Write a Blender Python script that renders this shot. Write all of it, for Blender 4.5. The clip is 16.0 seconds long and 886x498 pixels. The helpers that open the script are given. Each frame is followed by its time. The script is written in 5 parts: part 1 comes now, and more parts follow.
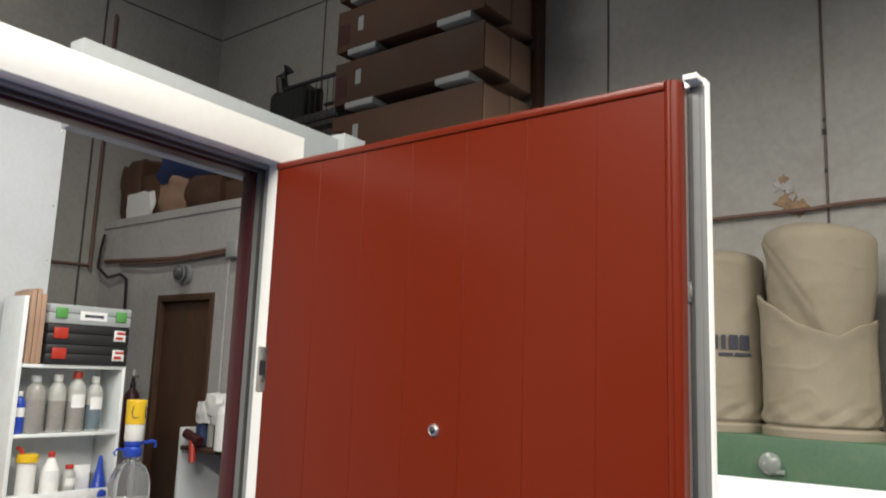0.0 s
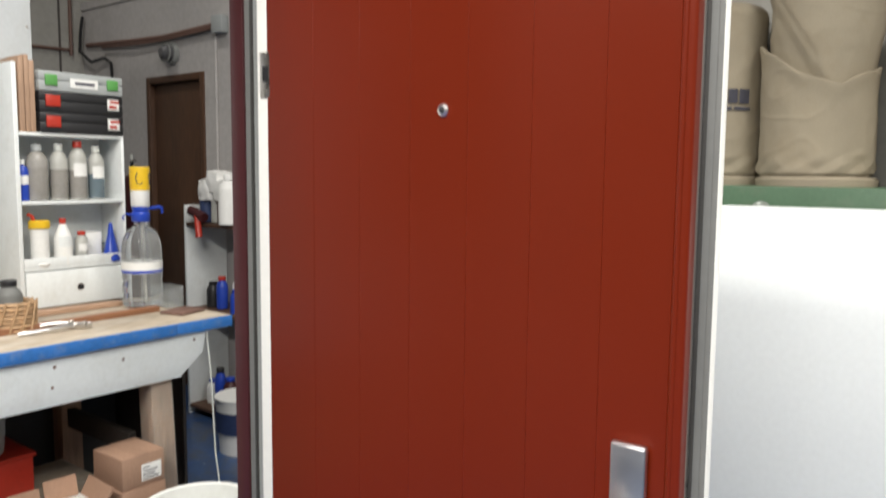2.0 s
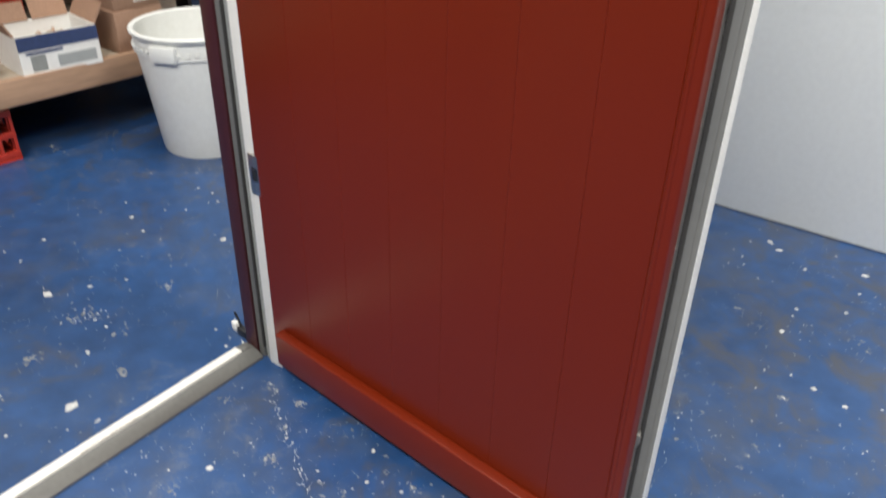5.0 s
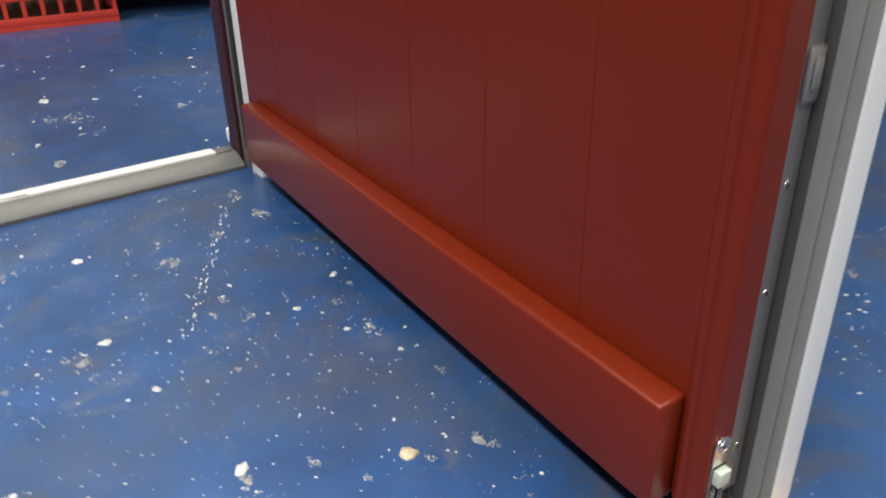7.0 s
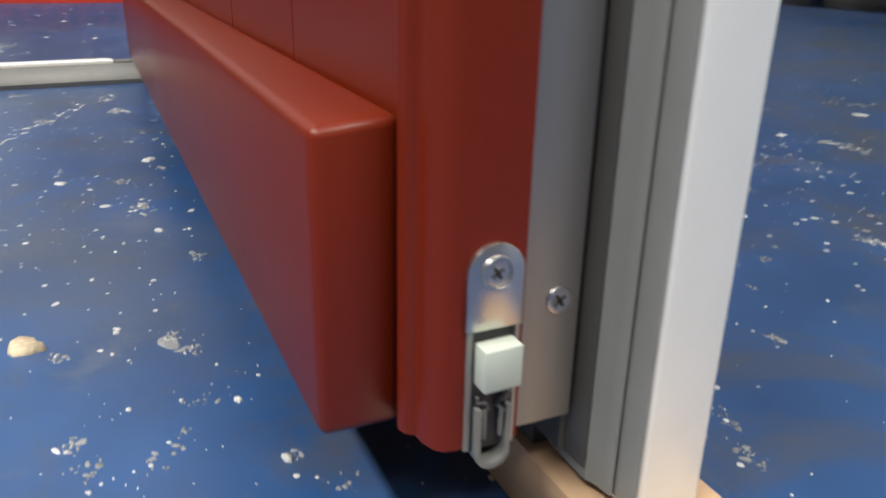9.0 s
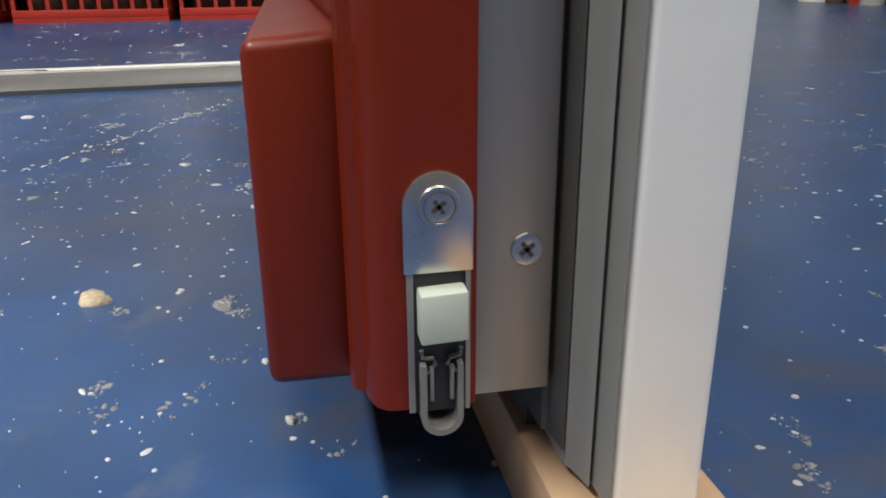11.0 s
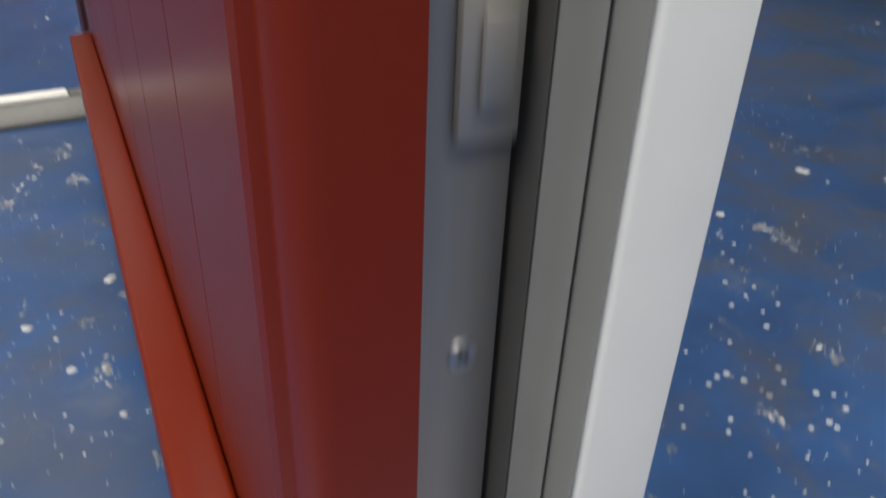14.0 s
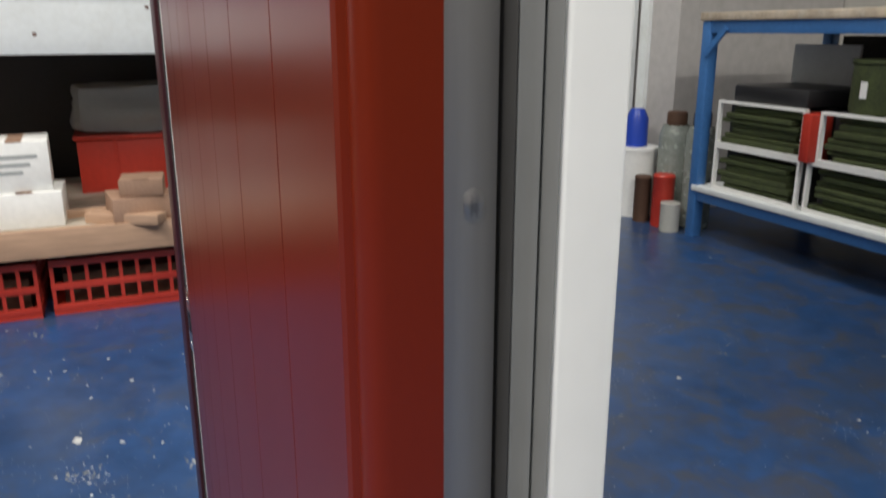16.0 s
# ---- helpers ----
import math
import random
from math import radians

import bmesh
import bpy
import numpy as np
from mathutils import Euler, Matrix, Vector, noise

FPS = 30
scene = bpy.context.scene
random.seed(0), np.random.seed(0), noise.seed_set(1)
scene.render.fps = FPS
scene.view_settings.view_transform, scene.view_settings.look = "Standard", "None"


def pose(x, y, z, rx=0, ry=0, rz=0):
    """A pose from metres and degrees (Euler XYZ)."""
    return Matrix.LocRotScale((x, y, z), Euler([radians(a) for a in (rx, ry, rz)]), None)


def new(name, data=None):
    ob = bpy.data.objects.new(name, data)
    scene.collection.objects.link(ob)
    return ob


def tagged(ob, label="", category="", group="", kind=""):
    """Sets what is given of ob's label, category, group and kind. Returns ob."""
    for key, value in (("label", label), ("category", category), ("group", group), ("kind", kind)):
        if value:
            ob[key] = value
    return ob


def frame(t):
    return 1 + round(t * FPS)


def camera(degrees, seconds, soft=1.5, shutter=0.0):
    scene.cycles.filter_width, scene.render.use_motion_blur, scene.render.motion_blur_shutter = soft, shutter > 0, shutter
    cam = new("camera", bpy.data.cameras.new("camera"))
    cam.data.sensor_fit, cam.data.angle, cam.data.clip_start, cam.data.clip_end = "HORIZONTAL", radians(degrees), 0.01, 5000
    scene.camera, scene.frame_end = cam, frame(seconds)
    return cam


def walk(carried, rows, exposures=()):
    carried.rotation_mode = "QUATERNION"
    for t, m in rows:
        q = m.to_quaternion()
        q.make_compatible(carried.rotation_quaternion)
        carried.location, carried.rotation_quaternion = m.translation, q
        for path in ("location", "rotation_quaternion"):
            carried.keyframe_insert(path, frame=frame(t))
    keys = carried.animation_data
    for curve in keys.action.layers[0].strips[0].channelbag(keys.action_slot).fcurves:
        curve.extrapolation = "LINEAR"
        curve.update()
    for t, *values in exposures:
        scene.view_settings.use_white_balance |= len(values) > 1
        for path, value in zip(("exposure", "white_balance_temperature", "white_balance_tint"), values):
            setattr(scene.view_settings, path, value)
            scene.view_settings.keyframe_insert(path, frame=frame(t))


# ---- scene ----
cam = camera(59.9, 16.0, soft=1.8, shutter=0.5)
PATH = [
    (0, (1.1046, -0.9006, 1.7283, 38.82, 8.98, 2.05)),
    (0.5, (1.0890, -0.9000, 1.7051, 38.45, 6.20, 1.94)),
    (1, (1.0812, -0.8978, 1.6698, 38.14, 2.96, 1.88)),
    (1.5, (1.0807, -0.9047, 1.6209, 37.89, -1.05, 1.43)),
    (2, (1.0850, -0.9066, 1.5500, 37.99, -5.73, 0.56)),
    (2.5, (1.0704, -0.8963, 1.4952, 38.39, -11.24, -0.29)),
    (3, (1.0453, -0.8860, 1.4278, 38.77, -16.45, -0.74)),
    (3.5, (1.0282, -0.8787, 1.3383, 38.97, -20.62, -0.02)),
    (4, (1.0228, -0.8599, 1.2516, 39.06, -24.20, 0.83)),
    (4.5, (1.0220, -0.8112, 1.1588, 39.35, -27.70, 1.41)),
    (4.8, (1.0416, -0.7688, 1.0967, 40.05, -29.40, 1.30)),
    (5, (1.0430, -0.7169, 1.0556, 40.94, -31.20, 1.35)),
    (5.2, (1.0462, -0.6755, 0.9961, 41.82, -32.17, 1.00)),
    (7.3, (0.9449, -0.2534, 0.3193, 61.79, -24.70, -1.47)),
    (7.5, (0.9334, -0.2305, 0.2809, 62.13, -22.31, -0.72)),
    (8, (0.8898, -0.1585, 0.2078, 60.99, -20.47, -0.14)),
    (8.5, (0.8745, -0.1031, 0.1668, 60.28, -19.93, 1.29)),
    (9, (0.8831, -0.0565, 0.1508, 65.43, -21.29, 1.25)),
    (9.2, (0.8916, -0.0427, 0.1504, 68.75, -22.21, -0.89)),
    (11.5, (0.8815, -0.0087, 0.1259, 80.04, -20.50, -0.58)),
    (12, (0.8620, -0.0347, 0.1495, 69.53, -30.34, -0.03)),
    (12.5, (0.8455, -0.0484, 0.1671, 60.80, -36.04, 2.08)),
    (13, (0.8444, -0.0435, 0.1780, 59.22, -37.55, 1.25)),
    (13.5, (0.8466, -0.0312, 0.2171, 60.72, -33.81, 1.70)),
    (14, (0.8463, -0.0207, 0.3325, 63.20, -30.45, 2.34)),
    (14.5, (0.8667, -0.0223, 0.4177, 64.32, -25.75, 1.56)),
    (15, (0.9059, -0.0318, 0.5576, 65.24, -22.57, 1.59)),
    (15.5, (0.9299, -0.0461, 0.6867, 66.18, -19.46, 0.98)),
    (16, (0.9303, -0.0505, 0.8005, 67.49, -15.88, -0.01)),
]
walk(cam, [(t, pose(x, y, z, 90 + p, 0, yaw) @ pose(0, 0, 0, 0, 0, r)) for t, (x, y, z, yaw, p, r) in PATH],
     exposures=[(0, 0.1), (1.0, 0.27), (2.0, 0.24), (2.7, 0.14), (3.5, -0.08), (4.2, -0.14), (4.7, 0.08), (5.2, 0.33), (7.3, 0.36), (8.5, 0.57), (9.2, 0.36), (11.3, 0.05), (12.8, 0.05), (13.5, 0.14), (14.5, 0.16), (15, 0.08), (16, 0.05)])

# ---- light ----
world = bpy.data.worlds.new("world")
scene.world = world
world.use_nodes = True
world.node_tree.nodes["Background"].inputs[0].default_value = (0.8, 0.9, 1.0, 1)
world.node_tree.nodes["Background"].inputs[1].default_value = 0.06
scene.view_settings.exposure = 0.0


def area_lamp(name, x, y, z, sx, sy, power, tilt=0, turn=0):
    data = bpy.data.lights.new(name, "AREA")
    data.shape, data.size, data.size_y, data.energy = "RECTANGLE", sx, sy, power
    data.color = (1.0, 0.965, 0.9)
    ob = new(name, data)
    ob.matrix_world = pose(x, y, z, tilt, 0, turn)
    return ob


area_lamp("unseen_lamp", 1.1, -2.2, 3.65, 2.4, 0.3, 245)
area_lamp("unseen_lamp", 3.2, -0.9, 3.7, 0.3, 2.4, 60)
# three unseen fill lamps added to lift the panel, the bench and the upper walls
area_lamp("unseen_lamp", 2.5, 1.0, 3.8, 0.2, 1.2, 95)
area_lamp("unseen_lamp", -0.95, 0.45, 3.5, 0.3, 1.4, 42)
area_lamp("unseen_lamp", -2.9, 0.2, 5.5, 1.4, 0.3, 42)


# ---- materials ----
def mat(name, color, rough=0.5, metal=0.0, vary=0.12, scale=6.0, fine=60.0, bump=0.0, dirt=None, dirt_amount=0.0, per_object=0.0, stretch=None, **more):
    m = bpy.data.materials.new(name)
    m.use_nodes = True
    nt = m.node_tree
    b = nt.nodes["Principled BSDF"]
    coord = nt.nodes.new("ShaderNodeTexCoord")
    src = coord.outputs["Object"]
    if stretch:
        mp = nt.nodes.new("ShaderNodeMapping")
        mp.inputs["Scale"].default_value = stretch
        nt.links.new(src, mp.inputs[0])
        src = mp.outputs[0]
    n1 = nt.nodes.new("ShaderNodeTexNoise")
    n1.inputs["Scale"].default_value, n1.inputs["Detail"].default_value = scale, 5
    n2 = nt.nodes.new("ShaderNodeTexNoise")
    n2.inputs["Scale"].default_value, n2.inputs["Detail"].default_value = fine, 6
    nt.links.new(src, n1.inputs["Vector"])
    nt.links.new(src, n2.inputs["Vector"])
    add = nt.nodes.new("ShaderNodeMath")
    add.operation = "ADD"
    nt.links.new(n1.outputs["Fac"], add.inputs[0])
    nt.links.new(n2.outputs["Fac"], add.inputs[1])
    ramp = nt.nodes.new("ShaderNodeMapRange")
    ramp.inputs[1].default_value, ramp.inputs[2].default_value = 0.7, 1.3
    ramp.inputs[3].default_value, ramp.inputs[4].default_value = 1 - vary, 1 + vary
    nt.links.new(add.outputs[0], ramp.inputs[0])
    val = ramp.outputs[0]
    if per_object:
        info = nt.nodes.new("ShaderNodeObjectInfo")
        pr = nt.nodes.new("ShaderNodeMapRange")
        pr.inputs[3].default_value, pr.inputs[4].default_value = 1 - per_object, 1 + per_object
        nt.links.new(info.outputs["Random"], pr.inputs[0])
        mul = nt.nodes.new("ShaderNodeMath")
        mul.operation = "MULTIPLY"
        nt.links.new(val, mul.inputs[0])
        nt.links.new(pr.outputs[0], mul.inputs[1])
        val = mul.outputs[0]
    col = nt.nodes.new("ShaderNodeVectorMath")
    col.operation = "SCALE"
    col.inputs[0].default_value = color[:3]
    nt.links.new(val, col.inputs["Scale"])
    out = col.outputs[0]
    if dirt:
        n3 = nt.nodes.new("ShaderNodeTexNoise")
        n3.inputs["Scale"].default_value, n3.inputs["Detail"].default_value = scale * 1.7, 8
        n3.inputs["Roughness"].default_value = 0.7
        nt.links.new(src, n3.inputs["Vector"])
        r3 = nt.nodes.new("ShaderNodeMapRange")
        r3.inputs[1].default_value, r3.inputs[2].default_value = 0.5, 0.72
        r3.inputs[4].default_value = dirt_amount
        nt.links.new(n3.outputs["Fac"], r3.inputs[0])
        mix = nt.nodes.new("ShaderNodeMix")
        mix.data_type = "RGBA"
        nt.links.new(r3.outputs[0], mix.inputs[0])
        nt.links.new(out, mix.inputs[6])
        mix.inputs[7].default_value = (*dirt[:3], 1)
        out = mix.outputs[2]
    nt.links.new(out, b.inputs["Base Color"])
    b.inputs["Metallic"].default_value = metal
    rr = nt.nodes.new("ShaderNodeMapRange")
    rr.inputs[1].default_value, rr.inputs[2].default_value = 0.3, 0.7
    rr.inputs[3].default_value, rr.inputs[4].default_value = max(0.02, rough * 0.85), min(1, rough * 1.15)
    nt.links.new(n1.outputs["Fac"], rr.inputs[0])
    nt.links.new(rr.outputs[0], b.inputs["Roughness"])
    if bump:
        bp = nt.nodes.new("ShaderNodeBump")
        bp.inputs["Strength"].default_value, bp.inputs["Distance"].default_value = bump, 0.002
        nt.links.new(n2.outputs["Fac"], bp.inputs["Height"])
        nt.links.new(bp.outputs[0], b.inputs["Normal"])
    for k, v in more.items():
        b.inputs[k.replace("_", " ")].default_value = v
    return m


RED = mat("red_paint", (0.133, 0.0128, 0.0028), 0.32, vary=0.04, scale=2, fine=400, Specular_IOR_Level=0.31)
MAROON = mat("maroon_paint", (0.055, 0.012, 0.014), 0.4, vary=0.08)
WHITE = mat("white_lacquer", (0.82, 0.81, 0.765), 0.4, vary=0.03, scale=3)
OFFWHITE = mat("offwhite_board", (0.77, 0.8, 0.8), 0.5, vary=0.04, scale=4, dirt=(0.5, 0.48, 0.42), dirt_amount=0.25)
# offwhite board again, with the weaker light on it put into the colour
TOOLBOARD = mat("dimmed_white_board", (0.55, 0.575, 0.59), 0.55, vary=0.05, scale=3, dirt=(0.42, 0.41, 0.38), dirt_amount=0.25)
PANEL = mat("white_panel_paint", (0.82, 0.85, 0.86), 0.5, vary=0.03, scale=2)
ALU = mat("satin_aluminium", (0.33, 0.315, 0.295), 0.48, 0.7, vary=0.06, scale=5, fine=300, stretch=(1, 1, 0.05))
CHROME = mat("satin_chrome", (0.74, 0.74, 0.75), 0.36, 1.0, vary=0.03, scale=20)
STEEL = mat("zinc_steel", (0.6, 0.57, 0.53), 0.3, 1.0, vary=0.08, scale=60)
GREY = mat("grey_profile", (0.27, 0.28, 0.27), 0.5, vary=0.06)
GREYPAINT = mat("grey_primer", (0.36, 0.38, 0.38), 0.55, vary=0.05, scale=3)
# rubber parts, and the dark put where shade lies by seal and bench
RUBBER_AND_SHADE = mat("dark_rubber_and_shade", (0.042, 0.04, 0.037), 0.6, vary=0.1)
GREYRUBBER = mat("grey_rubber", (0.155, 0.157, 0.15), 0.55, vary=0.06)
PLASTIC_GREY = mat("pale_plastic", (0.6, 0.62, 0.58), 0.45, vary=0.03)
PALEGREEN = mat("pale_green_plastic", (0.43, 0.47, 0.41), 0.5, vary=0.04)
BLACK = mat("black_plastic", (0.018, 0.018, 0.02), 0.45, vary=0.2)
REDPL = mat("red_plastic", (0.45, 0.035, 0.02), 0.4, vary=0.1, scale=8)
YELLOW = mat("yellow_plastic", (0.75, 0.48, 0.02), 0.4, vary=0.05)
BLUEPL = mat("blue_plastic", (0.02, 0.06, 0.42), 0.35, vary=0.08)
BLUEPAINT = mat("blue_edge_paint", (0.035, 0.17, 0.5), 0.45, vary=0.15, scale=12, dirt=(0.35, 0.36, 0.36), dirt_amount=0.35)
TROLLEYBLUE = mat("blue_enamel", (0.05, 0.16, 0.4), 0.4, vary=0.12)
GREENM = mat("green_machine_paint", (0.075, 0.15, 0.085), 0.45, vary=0.1, scale=4, dirt=(0.2, 0.22, 0.16), dirt_amount=0.3)
GREENBOX = mat("olive_felt", (0.05, 0.065, 0.022), 0.8, vary=0.4, scale=30, fine=140, bump=0.3)
WOOD = mat("raw_wood", (0.44, 0.28, 0.185), 0.65, vary=0.22, scale=6, fine=70, bump=0.15, stretch=(1, 0.12, 1))
WOODX = mat("raw_pine_block", (0.43, 0.285, 0.175), 0.65, vary=0.22, scale=9, fine=90, bump=0.15, stretch=(0.15, 1, 1))
WOODV = mat("pine_leg", (0.42, 0.27, 0.18), 0.65, vary=0.22, scale=6, fine=70, bump=0.15, stretch=(1, 1, 0.12))
BENCHTOP = mat("worn_bench_top", (0.42, 0.35, 0.27), 0.7, vary=0.25, scale=7, fine=60, bump=0.15, dirt=(0.62, 0.6, 0.55), dirt_amount=0.6, stretch=(1, 0.35, 1))
BROWNBAR = mat("stained_lath", (0.27, 0.12, 0.06), 0.55, vary=0.2, stretch=(1, 0.15, 1))
BROWNDOOR = mat("dark_brown_wood", (0.075, 0.035, 0.018), 0.5, vary=0.3, scale=5, stretch=(1, 1, 0.15))
# dark wood, and the sheet that stands for shade at the bench end
WOOD_AND_SHADE = mat("dark_wood_and_shade", (0.035, 0.028, 0.024), 0.8, vary=0.3, scale=8)
CARDBOARD = mat("cardboard", (0.33, 0.2, 0.135), 0.8, vary=0.12, scale=5, fine=120, bump=0.1, per_object=0.12)
DARKBOARD = mat("brown_carton", (0.085, 0.042, 0.024), 0.75, vary=0.2, scale=4, per_object=0.15)
CANVAS = mat("beige_canvas", (0.33, 0.285, 0.21), 0.85, vary=0.1, scale=4, fine=250, bump=0.25, dirt=(0.28, 0.22, 0.14), dirt_amount=0.3)
PAPER = mat("white_paper", (0.8, 0.8, 0.78), 0.7, vary=0.05)
PRINT = mat("dark_print", (0.05, 0.05, 0.07), 0.7, vary=0.2)
PRINTBLUE = mat("navy_print", (0.03, 0.05, 0.13), 0.6, vary=0.2)
RUST = mat("rusty_foam", (0.3, 0.2, 0.12), 0.85, vary=0.3, scale=15, fine=60, bump=0.5)
PIPE = mat("brown_pipe", (0.16, 0.09, 0.07), 0.5, vary=0.2)
CREAM = mat("cream_filler", (0.72, 0.66, 0.52), 0.8, vary=0.15, scale=40, fine=120, bump=0.5)
CHIP = mat("pale_chip", (0.5, 0.42, 0.29), 0.8, vary=0.35, scale=120, fine=400, bump=0.4)
SPLAT = mat("dried_paint", (0.47, 0.48, 0.475), 0.7, vary=0.25, scale=25, fine=90, bump=0.2)
SMEAR = mat("pale_smear", (0.2, 0.21, 0.22), 0.75, vary=0.4, scale=60, fine=200, bump=0.1)
BUCKET = mat("white_bucket_plastic", (0.74, 0.75, 0.73), 0.4, vary=0.04, scale=6, dirt=(0.6, 0.58, 0.52), dirt_amount=0.3)
MILKY = mat("milky_plastic", (0.6, 0.6, 0.56), 0.35, vary=0.06, Transmission_Weight=0.35)
CLEAR = mat("clear_bottle", (0.93, 0.96, 0.97), 0.06, vary=0.02, Transmission_Weight=0.9, IOR=1.2)
CAPGREY = mat("clouded_plastic", (0.42, 0.46, 0.42), 0.25, vary=0.15, scale=30, Transmission_Weight=0.4)
BLUELIQUID = mat("blue_fluid", (0.27, 0.35, 0.4), 0.15, vary=0.05, Transmission_Weight=0.5)
GREYLIQUID = mat("cloudy_fluid", (0.42, 0.4, 0.37), 0.25, vary=0.1, Transmission_Weight=0.3)
WICKER = mat("wicker", (0.42, 0.27, 0.15), 0.7, vary=0.3, scale=40)
GREENPL = mat("green_plastic", (0.1, 0.32, 0.08), 0.45, vary=0.06)
LAMPGLASS = mat("dusty_dark_glass", (0.1, 0.1, 0.105), 0.3, vary=0.2, scale=20)
FILM = mat("stretch_film", (0.75, 0.7, 0.62), 0.12, vary=0.1, scale=14, fine=40, bump=1.0, Transmission_Weight=0.75, IOR=1.2)
PALEALU = mat("pale_anodised", (0.14, 0.14, 0.134), 0.5, 0.3, vary=0.08, scale=9, fine=120)
BLUETARP = mat("blue_tarp", (0.012, 0.035, 0.13), 0.6, vary=0.2)


def concrete(name, color):
    return mat(name, color, 0.9, vary=0.1, scale=1.2, fine=25, bump=0.25, dirt=(color[0] * 0.72, color[1] * 0.7, color[2] * 0.66), dirt_amount=0.5)


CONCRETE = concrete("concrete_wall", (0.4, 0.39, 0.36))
# concrete darkened on unseen sides only to cut the bounced light
LOWBOUNCE = concrete("low_bounce_concrete", (0.16, 0.155, 0.145))
PLASTER = concrete("painted_plaster", (0.46, 0.44, 0.43))
JOINT = mat("dark_joint", (0.1, 0.09, 0.085), 0.9)


def floor_material():
    m = mat("blue_floor_paint", (0.017, 0.058, 0.166), 0.33, vary=0.28, scale=1.8, fine=16, bump=0.14, dirt=(0.072, 0.078, 0.09), dirt_amount=0.65, Specular_IOR_Level=0.55)
    nt = m.node_tree
    b = nt.nodes["Principled BSDF"]
    base = b.inputs["Base Color"].links[0].from_socket
    coord = nt.nodes["Texture Coordinate"].outputs["Object"]
    for scale, size, seed in ((28, 0.05, 0), (75, 0.09, 5.3)):
        mp = nt.nodes.new("ShaderNodeMapping")
        mp.inputs["Location"].default_value = (seed, seed * 2, 0)
        nt.links.new(coord, mp.inputs[0])
        vo = nt.nodes.new("ShaderNodeTexVoronoi")
        vo.inputs["Scale"].default_value = scale
        nt.links.new(mp.outputs[0], vo.inputs["Vector"])
        no = nt.nodes.new("ShaderNodeTexNoise")
        no.inputs["Scale"].default_value = 3.5
        nt.links.new(mp.outputs[0], no.inputs["Vector"])
        th = nt.nodes.new("ShaderNodeMapRange")
        th.inputs[1].default_value, th.inputs[2].default_value = 0.42, 0.75
        th.inputs[3].default_value, th.inputs[4].default_value = 0.0, size * 2
        nt.links.new(no.outputs["Fac"], th.inputs[0])
        lt = nt.nodes.new("ShaderNodeMath")
        lt.operation = "LESS_THAN"
        nt.links.new(vo.outputs["Distance"], lt.inputs[0])
        nt.links.new(th.outputs[0], lt.inputs[1])
        mix = nt.nodes.new("ShaderNodeMix")
        mix.data_type = "RGBA"
        nt.links.new(lt.outputs[0], mix.inputs[0])
        nt.links.new(base, mix.inputs[6])
        mix.inputs[7].default_value = (0.5, 0.52, 0.54, 1)
        base = mix.outputs[2]
    grime = nt.nodes.new("ShaderNodeTexNoise")
    grime.inputs["Scale"].default_value, grime.inputs["Detail"].default_value, grime.inputs["Roughness"].default_value = 15, 10, 0.75
    grime.inputs["Distortion"].default_value = 0.6
    nt.links.new(coord, grime.inputs["Vector"])
    wide = nt.nodes.new("ShaderNodeTexNoise")
    wide.inputs["Scale"].default_value = 1.7
    nt.links.new(coord, wide.inputs["Vector"])
    both = nt.nodes.new("ShaderNodeMath")
    both.operation = "MULTIPLY_ADD"
    nt.links.new(wide.outputs["Fac"], both.inputs[0])
    both.inputs[1].default_value = 0.5
    nt.links.new(grime.outputs["Fac"], both.inputs[2])
    amount = nt.nodes.new("ShaderNodeMapRange")
    amount.inputs[1].default_value, amount.inputs[2].default_value, amount.inputs[4].default_value = 0.83, 1.0, 0.4
    nt.links.new(both.outputs[0], amount.inputs[0])
    over = nt.nodes.new("ShaderNodeMix")
    over.data_type = "RGBA"
    nt.links.new(amount.outputs[0], over.inputs[0])
    nt.links.new(base, over.inputs[6])
    over.inputs[7].default_value = (0.16, 0.16, 0.155, 1)
    # dark grey dirt patches, thickened behind the door to paint in the floor's grey reflection
    trod = nt.nodes.new("ShaderNodeTexNoise")
    trod.inputs["Scale"].default_value, trod.inputs["Detail"].default_value, trod.inputs["Roughness"].default_value = 8.0, 9, 0.7
    trod.inputs["Distortion"].default_value = 0.8
    nt.links.new(coord, trod.inputs["Vector"])
    place = nt.nodes.new("ShaderNodeSeparateXYZ")
    nt.links.new(coord, place.inputs[0])
    sheen_lane = nt.nodes.new("ShaderNodeMapRange")
    sheen_lane.inputs[1].default_value, sheen_lane.inputs[2].default_value, sheen_lane.inputs[3].default_value, sheen_lane.inputs[4].default_value = 0.04, 0.6, 0.0, 0.1
    nt.links.new(place.outputs["Y"], sheen_lane.inputs[0])
    total = nt.nodes.new("ShaderNodeMath")
    total.operation = "ADD"
    nt.links.new(trod.outputs["Fac"], total.inputs[0])
    nt.links.new(sheen_lane.outputs[0], total.inputs[1])
    worn = nt.nodes.new("ShaderNodeMapRange")
    worn.inputs[1].default_value, worn.inputs[2].default_value, worn.inputs[4].default_value = 0.55, 0.74, 0.8
    nt.links.new(total.outputs[0], worn.inputs[0])
    dull = nt.nodes.new("ShaderNodeMix")
    dull.data_type = "RGBA"
    nt.links.new(worn.outputs[0], dull.inputs[0])
    nt.links.new(over.outputs[2], dull.inputs[6])
    dull.inputs[7].default_value = (0.062, 0.062, 0.066, 1)
    nt.links.new(dull.outputs[2], b.inputs["Base Color"])
    return m


FLOOR = floor_material()


